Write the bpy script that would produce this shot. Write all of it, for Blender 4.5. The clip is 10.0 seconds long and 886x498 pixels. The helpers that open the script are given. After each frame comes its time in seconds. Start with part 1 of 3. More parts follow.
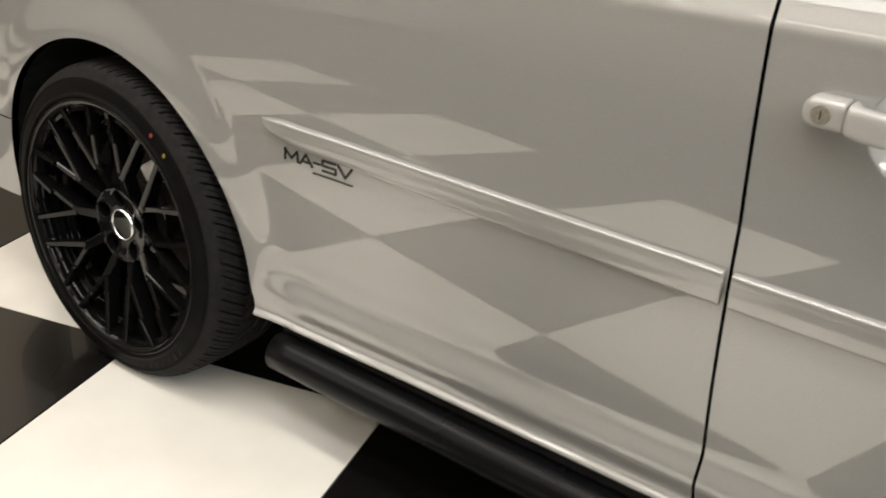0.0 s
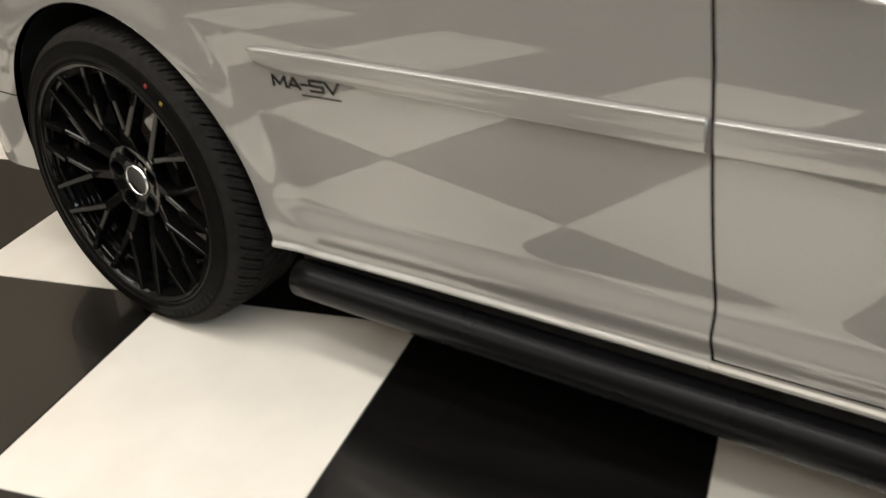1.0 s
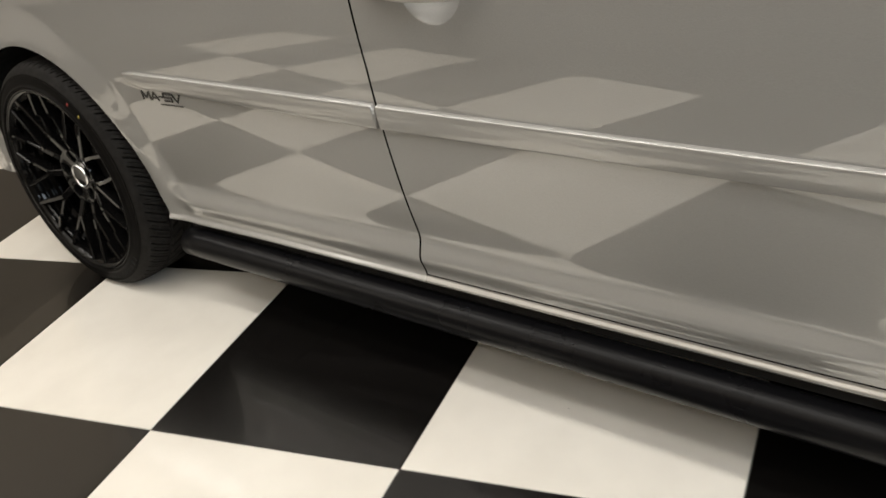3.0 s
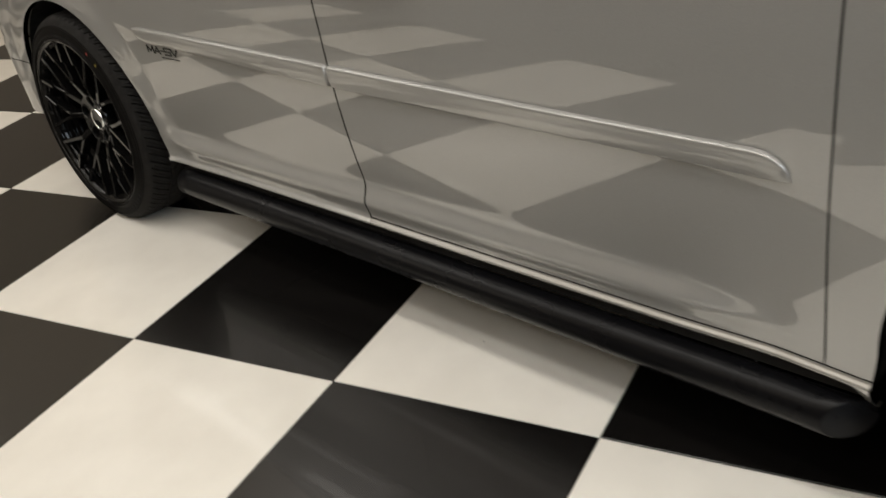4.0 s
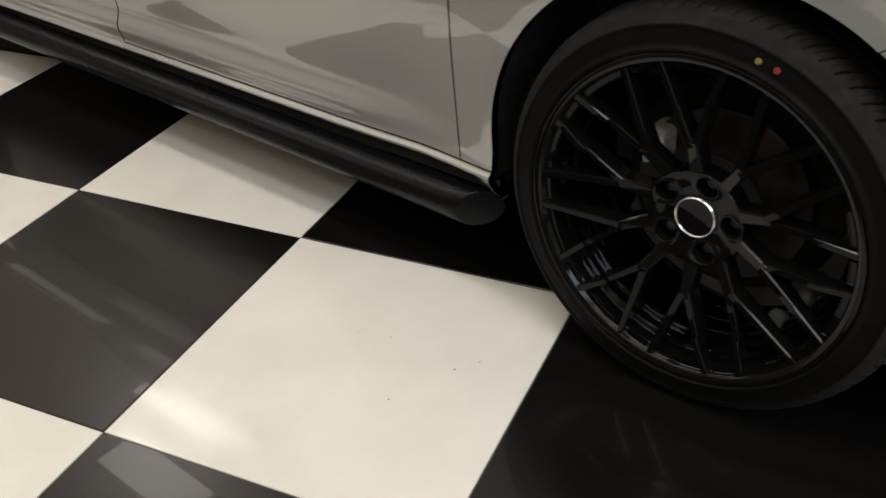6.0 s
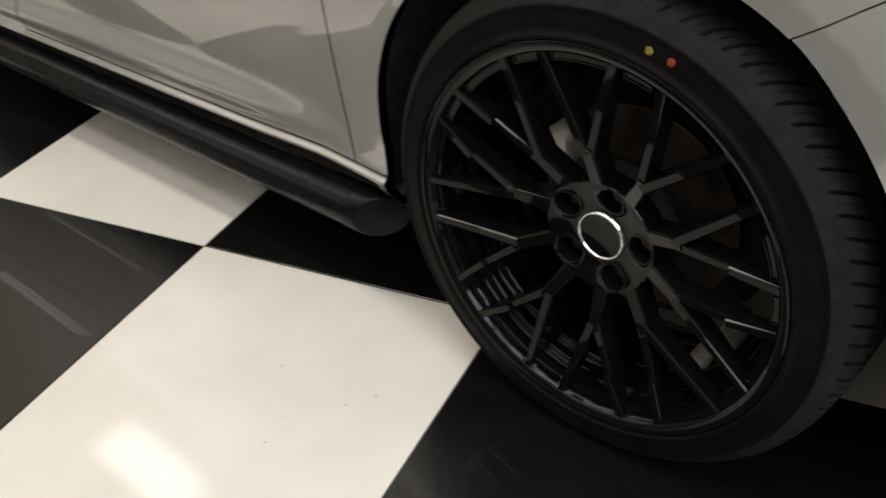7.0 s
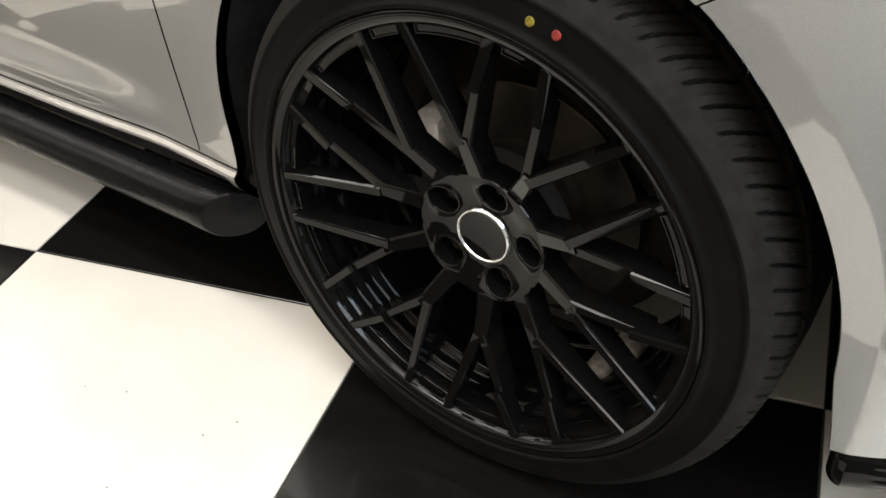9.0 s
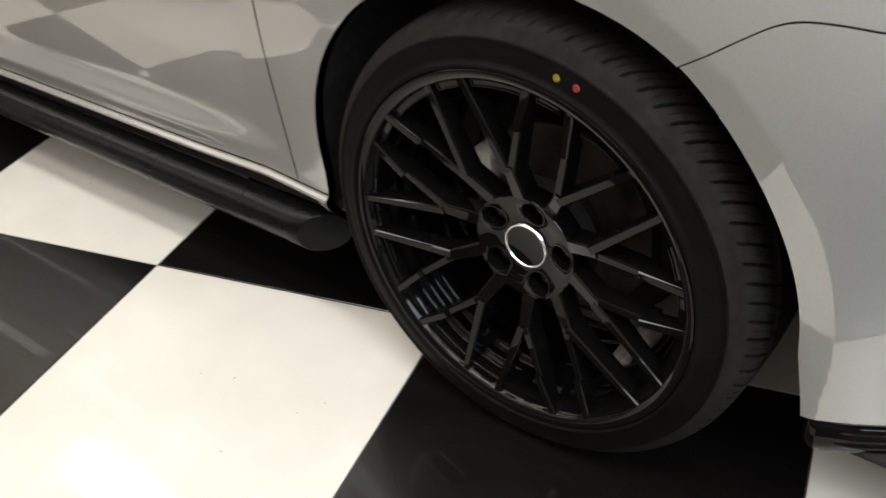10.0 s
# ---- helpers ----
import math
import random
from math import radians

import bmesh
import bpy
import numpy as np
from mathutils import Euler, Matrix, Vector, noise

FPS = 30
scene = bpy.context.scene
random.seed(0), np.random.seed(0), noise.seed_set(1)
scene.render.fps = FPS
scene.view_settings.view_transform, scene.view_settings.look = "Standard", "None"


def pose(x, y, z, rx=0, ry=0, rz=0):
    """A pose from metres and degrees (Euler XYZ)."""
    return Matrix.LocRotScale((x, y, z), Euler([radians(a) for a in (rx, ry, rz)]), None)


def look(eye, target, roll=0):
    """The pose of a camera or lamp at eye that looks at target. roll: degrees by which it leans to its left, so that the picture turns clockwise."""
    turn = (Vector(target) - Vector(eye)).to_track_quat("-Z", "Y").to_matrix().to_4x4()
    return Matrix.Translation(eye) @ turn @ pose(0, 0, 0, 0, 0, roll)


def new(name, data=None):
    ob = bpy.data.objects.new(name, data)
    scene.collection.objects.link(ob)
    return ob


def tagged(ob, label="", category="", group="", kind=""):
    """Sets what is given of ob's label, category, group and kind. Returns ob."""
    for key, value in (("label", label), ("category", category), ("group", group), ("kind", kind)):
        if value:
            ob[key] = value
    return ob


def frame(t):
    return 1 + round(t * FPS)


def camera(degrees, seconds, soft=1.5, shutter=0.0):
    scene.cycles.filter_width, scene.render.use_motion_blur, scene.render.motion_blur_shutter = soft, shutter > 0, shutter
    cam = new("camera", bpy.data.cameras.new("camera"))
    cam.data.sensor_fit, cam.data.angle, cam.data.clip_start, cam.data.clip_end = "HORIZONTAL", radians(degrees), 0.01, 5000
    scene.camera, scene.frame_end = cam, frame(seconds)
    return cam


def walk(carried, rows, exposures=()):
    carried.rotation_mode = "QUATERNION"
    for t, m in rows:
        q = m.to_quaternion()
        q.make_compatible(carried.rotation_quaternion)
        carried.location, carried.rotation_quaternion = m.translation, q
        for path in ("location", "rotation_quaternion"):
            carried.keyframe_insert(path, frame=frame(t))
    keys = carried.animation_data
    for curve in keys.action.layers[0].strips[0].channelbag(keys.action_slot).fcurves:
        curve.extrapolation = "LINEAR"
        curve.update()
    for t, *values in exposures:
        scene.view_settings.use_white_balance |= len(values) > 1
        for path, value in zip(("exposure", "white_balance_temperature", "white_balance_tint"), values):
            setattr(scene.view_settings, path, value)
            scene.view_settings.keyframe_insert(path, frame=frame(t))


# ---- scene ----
cam = camera(49.4, 10.0, soft=1.5, shutter=0.5)

PATH = [
    (0, (0.643, -0.817, 1.118), (0.001, 0.862, 0.241), 2.3),
    (0.5, (0.61, -0.832, 1.095), (-0.059, 0.813, 0.177), -1.0),
    (1, (0.724, -0.831, 1.067), (0.001, 0.755, 0.087), -7.6),
    (1.5, (0.933, -0.784, 1.082), (0.122, 0.719, 0.041), -9.9),
    (2, (1.096, -0.791, 1.113), (0.288, 0.727, 0.092), -12.9),
    (2.5, (1.266, -0.945, 1.154), (0.429, 0.577, 0.162), -13.9),
    (3.8, (1.713, -1.198, 1.193), (0.731, 0.26, 0.24), -11.6),
    (4, (1.777, -1.229, 1.2), (0.797, 0.216, 0.224), -11.4),
    (4.5, (1.89, -1.356, 1.176), (0.98, 0.113, 0.169), -9.1),
    (5, (1.976, -1.465, 1.153), (1.179, 0.031, 0.093), -5.5),
    (5.5, (2.094, -1.43, 1.1), (1.379, 0.074, -0.008), -3.3),
    (6.8, (2.336, -1.141, 1.02), (1.497, 0.272, -0.12), -6.3),
    (7, (2.327, -1.063, 0.99), (1.508, 0.343, -0.172), -6.7),
    (7.5, (2.295, -0.925, 0.941), (1.591, 0.499, -0.275), -6.7),
    (8, (2.278, -0.852, 0.908), (1.723, 0.593, -0.358), -5.0),
    (8.5, (2.268, -0.86, 0.911), (1.697, 0.578, -0.356), -5.0),
    (9, (2.282, -0.901, 0.925), (1.681, 0.546, -0.319), -4.7),
    (9.5, (2.324, -0.977, 0.964), (1.674, 0.485, -0.237), -5.8),
    (10, (2.388, -1.1, 1.046), (1.64, 0.342, -0.119), -7.1),
]
walk(cam, [(t, look(eye, target, roll)) for t, eye, target, roll in PATH],
     exposures=[(0.0, 0.1, 6560, 10), (1.0, -0.07, 6600, 10), (2.0, -0.13, 6620, 10), (2.5, -0.11, 6630, 10), (4.0, -0.54, 6640, 10), (5.0, -0.44, 6640, 10), (5.5, -0.6, 6660, 10), (7.0, -0.44, 6560, 10), (7.5, -0.13, 6550, 10), (8.0, 0.30, 6590, 10), (9.0, 0.18, 6550, 10), (10.0, -0.08, 6490, 10)])

# ---- light ----
world = bpy.data.worlds.new("world")
scene.world = world
world.use_nodes = True
world.node_tree.nodes["Background"].inputs[0].default_value = (0.9, 0.95, 1.0, 1)
world.node_tree.nodes["Background"].inputs[1].default_value = 0.05
SOFT_GLOW = 0.8
STRIP_POWER = 10.2
scene.view_settings.exposure = 0.0


# ---- materials ----
def material(name, base, rough=0.5, metal=0.0, coat=0.0, spec=0.5, coat_ior=1.5):
    m = bpy.data.materials.new(name)
    m.use_nodes = True
    b = m.node_tree.nodes["Principled BSDF"]
    b.inputs["Base Color"].default_value = (*base, 1)
    b.inputs["Roughness"].default_value = rough
    b.inputs["Metallic"].default_value = metal
    b.inputs["Coat Weight"].default_value = coat
    b.inputs["Coat Roughness"].default_value = 0.02
    b.inputs["Coat IOR"].default_value = coat_ior
    b.inputs["Specular IOR Level"].default_value = spec
    return m


def node(m, kind, **values):
    n = m.node_tree.nodes.new(kind)
    for key, value in values.items():
        n.inputs[key].default_value = value
    return n


def wire(m, a, out, b, into):
    m.node_tree.links.new(a.outputs[out], b.inputs[into])


def vary(m, scale, low, high, into="Base Color", detail=4.0, stretch=(1, 1, 1), low_at=0.35, high_at=0.65):
    """Noise between two colours (or greys) into one input of the surface."""
    b = m.node_tree.nodes["Principled BSDF"]
    place = node(m, "ShaderNodeTexCoord")
    turn = node(m, "ShaderNodeMapping", Scale=stretch)
    tex = node(m, "ShaderNodeTexNoise", Scale=scale, Detail=detail)
    ramp = node(m, "ShaderNodeValToRGB")
    ramp.color_ramp.elements[0].position, ramp.color_ramp.elements[1].position = low_at, high_at
    ramp.color_ramp.elements[0].color, ramp.color_ramp.elements[1].color = (*low, 1), (*high, 1)
    wire(m, place, "Object", turn, "Vector")
    wire(m, turn, "Vector", tex, "Vector")
    wire(m, tex, "Fac", ramp, "Fac")
    wire(m, ramp, "Color", b, into)
    return ramp


def bumpy(m, scale, strength, distance=0.001, detail=3.0, into="Normal"):
    b = m.node_tree.nodes["Principled BSDF"]
    place = node(m, "ShaderNodeTexCoord")
    tex = node(m, "ShaderNodeTexNoise", Scale=scale, Detail=detail)
    bump = node(m, "ShaderNodeBump", Strength=strength, Distance=distance)
    wire(m, place, "Object", tex, "Vector")
    wire(m, tex, "Fac", bump, "Height")
    wire(m, bump, "Normal", b, into)


PAINT = material("silver_paint", (0.362, 0.360, 0.347), rough=0.45, metal=0.42, coat=1.0, coat_ior=1.9)
vary(PAINT, 900.0, (0.343, 0.341, 0.329), (0.381, 0.379, 0.365), detail=2.0)
bumpy(PAINT, 170.0, 0.12, 0.00005, 1.0, "Coat Normal")
PAINT.node_tree.nodes["Principled BSDF"].inputs["Coat Roughness"].default_value = 0.004
TRIM_PAINT = material("sill_paint", (0.43, 0.426, 0.412), rough=0.27, metal=0.7, coat=0.45, coat_ior=1.6)
vary(TRIM_PAINT, 900.0, (0.415, 0.411, 0.397), (0.445, 0.441, 0.427), detail=2.0)
MOULD_PAINT = material("moulding_paint", (0.405, 0.402, 0.388), rough=0.36, metal=0.55, coat=0.8, coat_ior=1.75)
vary(MOULD_PAINT, 900.0, (0.39, 0.387, 0.373), (0.42, 0.417, 0.403), detail=2.0)
HANDLE_PAINT = material("handle_paint", (0.50, 0.49, 0.475), rough=0.45, metal=0.4, coat=0.6)
vary(HANDLE_PAINT, 900.0, (0.48, 0.47, 0.455), (0.52, 0.51, 0.495), detail=2.0)
GLOSS_BLACK = material("gloss_black", (0.0038, 0.0037, 0.0037), rough=0.03, spec=0.2)
vary(GLOSS_BLACK, 60.0, (0.02, 0.02, 0.02), (0.045, 0.045, 0.045), "Roughness")
SATIN_BLACK = material("satin_black", (0.003, 0.003, 0.0032), rough=0.08, spec=0.08)
vary(SATIN_BLACK, 60.0, (0.05, 0.05, 0.05), (0.09, 0.09, 0.09), "Roughness")
RUBBER = material("tyre_rubber", (0.0045, 0.0042, 0.004), rough=0.5, spec=0.06)
vary(RUBBER, 25.0, (0.0036, 0.0034, 0.0032), (0.0056, 0.0052, 0.0049))
bumpy(RUBBER, 700.0, 0.25, 0.0006)
TREAD = material("tread_rubber", (0.017, 0.016, 0.015), rough=0.75, spec=0.12)
vary(TREAD, 60.0, (0.011, 0.0102, 0.0095), (0.018, 0.017, 0.016))
bumpy(TREAD, 500.0, 0.3, 0.0006)
BAR_BLACK = material("step_coating", (0.004, 0.004, 0.0047), rough=0.28, spec=0.14)
vary(BAR_BLACK, 8.0, (0.27, 0.27, 0.27), (0.29, 0.29, 0.29), "Roughness")
PLASTIC = material("black_plastic", (0.02, 0.02, 0.02), rough=0.75, spec=0.1)
vary(PLASTIC, 40.0, (0.015, 0.015, 0.015), (0.026, 0.026, 0.026))
DARK = material("shadowed_steel", (0.025, 0.024, 0.023), rough=0.85, spec=0.15)
vary(DARK, 12.0, (0.018, 0.017, 0.016), (0.032, 0.031, 0.03))
DISC = material("worn_iron", (0.12, 0.09, 0.07), rough=0.5, metal=0.5)
vary(DISC, 14.0, (0.008, 0.0055, 0.004), (0.075, 0.06, 0.05))
LOCK_STEEL = material("satin_steel", (0.28, 0.25, 0.20), rough=0.5, metal=0.3)
vary(LOCK_STEEL, 300.0, (0.22, 0.20, 0.16), (0.32, 0.29, 0.24))
STEEL = material("brushed_steel", (0.22, 0.20, 0.18), rough=0.45, metal=0.9)
vary(STEEL, 30.0, (0.14, 0.12, 0.10), (0.26, 0.24, 0.22), stretch=(1, 8, 1))
CAST = material("cast_alloy", (0.78, 0.76, 0.72), rough=0.5, metal=0.1)
vary(CAST, 50.0, (0.68, 0.66, 0.62), (0.82, 0.80, 0.76))
CARRIER = material("worn_cast_iron", (0.36, 0.33, 0.30), rough=0.6, metal=0.1)
vary(CARRIER, 70.0, (0.20, 0.18, 0.16), (0.46, 0.43, 0.39))
CHROME = material("chrome", (0.85, 0.85, 0.85), rough=0.12, metal=1.0)
vary(CHROME, 80.0, (0.08, 0.08, 0.08), (0.16, 0.16, 0.16), "Roughness")
BADGE = material("smoked_chrome", (0.025, 0.025, 0.025), rough=0.2, metal=0.5)
vary(BADGE, 200.0, (0.15, 0.15, 0.15), (0.25, 0.25, 0.25), "Roughness")
YELLOW = material("yellow_mark", (0.22, 0.17, 0.02), rough=0.6)
vary(YELLOW, 400.0, (0.12, 0.09, 0.01), (0.28, 0.22, 0.02))
RED = material("red_mark", (0.25, 0.025, 0.015), rough=0.6)
vary(RED, 400.0, (0.15, 0.015, 0.01), (0.32, 0.03, 0.02))
WHITE_TILE = material("white_tile", (0.78, 0.748, 0.682), rough=0.09, spec=0.4)
vary(WHITE_TILE, 5.0, (0.745, 0.713, 0.648), (0.81, 0.778, 0.712), detail=8.0)
BLACK_TILE = material("black_tile", (0.005, 0.0045, 0.0042), rough=0.26, spec=0.5, coat=0.2)
vary(BLACK_TILE, 2.0, (0.0036, 0.0032, 0.003), (0.0065, 0.0058, 0.0054), detail=8.0, stretch=(1, 9, 1))
GROUT = material("grout", (0.05, 0.045, 0.04), rough=0.9)
vary(GROUT, 50.0, (0.04, 0.035, 0.03), (0.07, 0.06, 0.055))
WALL = material("wall_paint", (0.36, 0.315, 0.25), rough=0.8)
vary(WALL, 1.5, (0.34, 0.295, 0.235), (0.38, 0.335, 0.265))
WHITE_WALL = material("white_wall_paint", (0.7, 0.68, 0.65), rough=0.8)
vary(WHITE_WALL, 1.5, (0.68, 0.66, 0.63), (0.72, 0.70, 0.67))
CEILING = material("ceiling_paint", (0.7, 0.68, 0.65), rough=0.9)
vary(CEILING, 2.0, (0.68, 0.66, 0.63), (0.72, 0.70, 0.67))


def glow(name, colour, strength):
    m = bpy.data.materials.new(name)
    m.use_nodes = True
    b = m.node_tree.nodes["Principled BSDF"]
    b.inputs["Base Color"].default_value = (0.8, 0.8, 0.8, 1)
    b.inputs["Emission Color"].default_value = (*colour, 1)
    b.inputs["Emission Strength"].default_value = strength
    return m


# soft, west, dim and cool are added fill surfaces, never in view
SOFT_FILL = glow("stretched_film", (1.0, 0.82, 0.60), SOFT_GLOW)
# added to brighten what the black tiles reflect at the west end
WEST_FILL = glow("bright_stretched_film", (1.0, 0.92, 0.80), 3.0)
DIM_FILL = glow("dim_stretched_film", (1.0, 0.82, 0.60), 0.5)
LED_LAMP = glow("led_diffuser", (1.0, 0.96, 0.90), 12.0)
STRIP_LENS = glow("strip_lens", (1.0, 0.95, 0.88), 2.0)
# stands in for unseen daylight that the front bumper reflects
DAYLIGHT_FILL = glow("cool_stretched_film", (0.76, 0.88, 1.0), 10.5)


# ---- mesh helpers ----
def mesh_object(name, bm, mat, parent=None, label="", smooth=True):
    me = bpy.data.meshes.new(name)
    bmesh.ops.recalc_face_normals(bm, faces=bm.faces)
    bm.to_mesh(me)
    bm.free()
    me.materials.append(mat)
    for p in me.polygons:
        p.use_smooth = smooth
    ob = new(name, me)
    if parent:
        ob.parent = parent
    if label:
        ob["label"] = label
    return ob


def part(name, bm, mat, parent, label="", smooth=False):
    return mesh_object(name, bm, mat, parent, label, smooth)


def shared(name, ob, parent, m, label=""):
    """Another object on the same mesh."""
    o = new(name, ob.data)
    o.parent = parent
    o.matrix_basis = m
    if label:
        o["label"] = label
    return o


def box(bm, lo, hi, bevel=0.0):
    mid = [(a + b) / 2 for a, b in zip(lo, hi)]
    size = [b - a for a, b in zip(lo, hi)]
    made = bmesh.ops.create_cube(bm, size=1.0, matrix=Matrix.Translation(mid) @ Matrix.Diagonal((*size, 1)))
    if bevel:
        edges = {e for v in made["verts"] for e in v.link_edges}
        bmesh.ops.bevel(bm, geom=list(edges), offset=bevel, segments=2, affect="EDGES", profile=0.5)
    return bm


def lathe(profile, steps, ripple=None):
    """Turns (y, r) points round the y axis. ripple(angle, y, r) gives a change of r."""
    bm = bmesh.new()
    rings = []
    for i in range(steps):
        a = 2 * math.pi * i / steps
        ring = []
        for y, r in profile:
            rr = r + (ripple(a, y, r) if ripple else 0)
            ring.append(bm.verts.new((rr * math.cos(a), y, rr * math.sin(a))))
        rings.append(ring)
    for i in range(steps):
        a, b = rings[i], rings[(i + 1) % steps]
        for j in range(len(profile) - 1):
            bm.faces.new((a[j], a[j + 1], b[j + 1], b[j]))
    return bm


def curve_at(knots, x):
    """A smooth line through knots (x, y), with no overshoot."""
    xs, ys = [k[0] for k in knots], [k[1] for k in knots]
    if x <= xs[0]:
        return ys[0]
    if x >= xs[-1]:
        return ys[-1]
    i = max(k for k in range(len(xs) - 1) if xs[k] <= x)

    def slope(k):
        if k == 0 or k == len(xs) - 1:
            j = min(k, len(xs) - 2)
            return (ys[j + 1] - ys[j]) / (xs[j + 1] - xs[j])
        a = (ys[k] - ys[k - 1]) / (xs[k] - xs[k - 1])
        b = (ys[k + 1] - ys[k]) / (xs[k + 1] - xs[k])
        wa, wb = xs[k + 1] - xs[k], xs[k] - xs[k - 1]
        m = (a * wa + b * wb) / (wa + wb)
        return m if a * b > 0 else m * 0.5
    h = xs[i + 1] - xs[i]
    u = (x - xs[i]) / h
    m0, m1 = slope(i) * h, slope(i + 1) * h
    return (2 * u**3 - 3 * u**2 + 1) * ys[i] + (u**3 - 2 * u**2 + u) * m0 + (3 * u**2 - 2 * u**3) * ys[i + 1] + (u**3 - u**2) * m1


def ease(a, b, x):
    u = min(1.0, max(0.0, (x - a) / (b - a)))
    return u * u * (3 - 2 * u)


# ---- the van: its own axes are x forward, y across the car, z up; the seen side lies near y = 0 ----
HUB = 0.312
BASE = 2.666
WIDE = 1.74
van = new("van")
van.matrix_world = pose(2.019, -0.157, 0, 0, 0, -15.35)
tagged(van, "silver metallic van with black mesh wheels on a checkered floor", "van")

# lean of the side at each height, in degrees: above 0 it faces up, below 0 down
LEAN = [(0.16, -74), (0.226, -73), (0.236, -68), (0.243, -58), (0.2465, -30), (0.2492, 5), (0.2512, 30), (0.2535, 48), (0.2557, 42), (0.2578, 25), (0.2605, 9), (0.266, -2), (0.272, -13), (0.280, -17), (0.290, -15), (0.297, -3), (0.304, 13), (0.311, 21), (0.322, 23), (0.331, 18), (0.339, 6), (0.348, -4), (0.358, -8), (0.368, -9.4), (0.39, -8.4), (0.44, -6.2),
        (0.50, -4.2), (0.55, -2.9), (0.60, -1.4), (0.65, 0), (0.70, 1.2), (0.73, 2.1), (0.78, 3.8), (0.84, 6.2), (0.878, 8.3), (0.893, 9.2), (0.899, 20), (0.93, 24), (1.0, 26)]
LEAN_FRONT = [(0.16, -74), (0.226, -73), (0.236, -68), (0.243, -58), (0.2465, -30), (0.2492, 5), (0.2512, 30), (0.2535, 48), (0.2557, 42), (0.2578, 25), (0.2605, 9), (0.267, 3), (0.275, -3), (0.30, -4), (0.366, -5), (0.44, -5.2),
              (0.50, -4.2), (0.55, -2.9), (0.60, -1.4), (0.65, 0), (0.70, 1.2), (0.73, 2.1), (0.78, 3.8), (0.84, 6.2), (0.878, 8.3), (0.893, 9.2), (0.899, 20), (0.93, 24), (1.0, 26)]


def profile_from(lean, at=0.65):
    """How far in the side lies at each millimetre of height, from its lean; 0.006 m out at one height."""
    out, y = {}, 0.0
    for k in range(160, 1061):
        out[k] = y
        y += 0.001 * math.tan(radians(curve_at(lean, (k + 0.5) / 1000)))
    zero = out[round(at * 1000)] + 0.006
    return {k: v - zero for k, v in out.items()}


LEAN_BUMPER = [(0.18, -40), (0.212, -36), (0.222, -18), (0.234, -7), (0.25, -4), (0.30, -3), (0.40, -2), (0.50, 0), (0.58, 3), (0.64, 8), (0.70, 14), (0.80, 16), (1.0, 25)]
PROFILE, PROFILE_FRONT, PROFILE_BUMPER = profile_from(LEAN), profile_from(LEAN_FRONT), profile_from(LEAN_BUMPER, 0.40)


def read_profile(table, z):
    k = min(1058, max(160, int(z * 1000)))
    u = z * 1000 - k
    return table[k] * (1 - u) + table[k + 1] * u


POCKET = (-1.303, 0.820, 0.062)


def hang(x, z):
    """How much lower the foot of the side hangs near the rear arch."""
    return 0.005 * (1 - ease(-2.30, -1.90, x)) * (1 - ease(0.25, 0.34, z))


def side(x, z):
    """How far in the skin lies at a place of the side."""
    if z < 0.34:
        z += hang(x, z)
    tip = max(0.0, 0.2465 - z) * ease(-0.425, -0.395, x)
    if tip:
        z += 0.68 * tip
    w = max(ease(-0.74, -0.43, x), 1 - ease(-2.30, -2.20, x))
    y = (1 - w) * read_profile(PROFILE, z) + w * read_profile(PROFILE_FRONT, z)
    b = max(ease(0.10, 0.34, x), 1 - ease(-3.14, -3.00, x) if z < 0.5 else 0.0)
    y = (1 - b) * y + b * read_profile(PROFILE_BUMPER, z)
    r = math.hypot(x + BASE + 0.013, z - HUB)
    y -= 0.012 * (1 - ease(0.355, 0.46, r))
    r = math.hypot(x, z - HUB)
    y -= 0.007 * (1 - ease(0.37, 0.60, r))
    # a flat band round the front arch ends in a crease, past which the wing and bumper turn in
    past = min(0.14, max(0.0, r - 0.397))
    y += past * (0.05 + 0.16 * ease(-0.05, 0.20, x))
    if x > 0.30:
        y += 0.46 * ((x - 0.30) / 0.56) ** 2.3
    if x < -3.12:
        y += 0.34 * ((-3.12 - x) / 0.35) ** 2.2
    d = math.hypot(x - POCKET[0], (z - POCKET[1]) * 1.05) / POCKET[2]
    if d < 1:
        y += 0.028 * (1 - d * d)
    return y


def skin_normal(x, z):
    h = 0.0012
    n = Vector(((side(x + h, z) - side(x - h, z)) / (2 * h), -1, (side(x, z + h) - side(x, z - h)) / (2 * h)))
    return n.normalized()


def resample(points, n):
    """n + 1 points, evenly spaced along a broken line."""
    seg = [math.dist(a, b) for a, b in zip(points, points[1:])]
    total, out = sum(seg), []
    for i in range(n + 1):
        d, k = total * i / n, 0
        while k < len(seg) - 1 and d > seg[k]:
            d -= seg[k]
            k += 1
        u = min(1.0, d / seg[k])
        out.append(tuple(a + (b - a) * u for a, b in zip(points[k], points[k + 1])))
    return out


EDGE = 0.0013


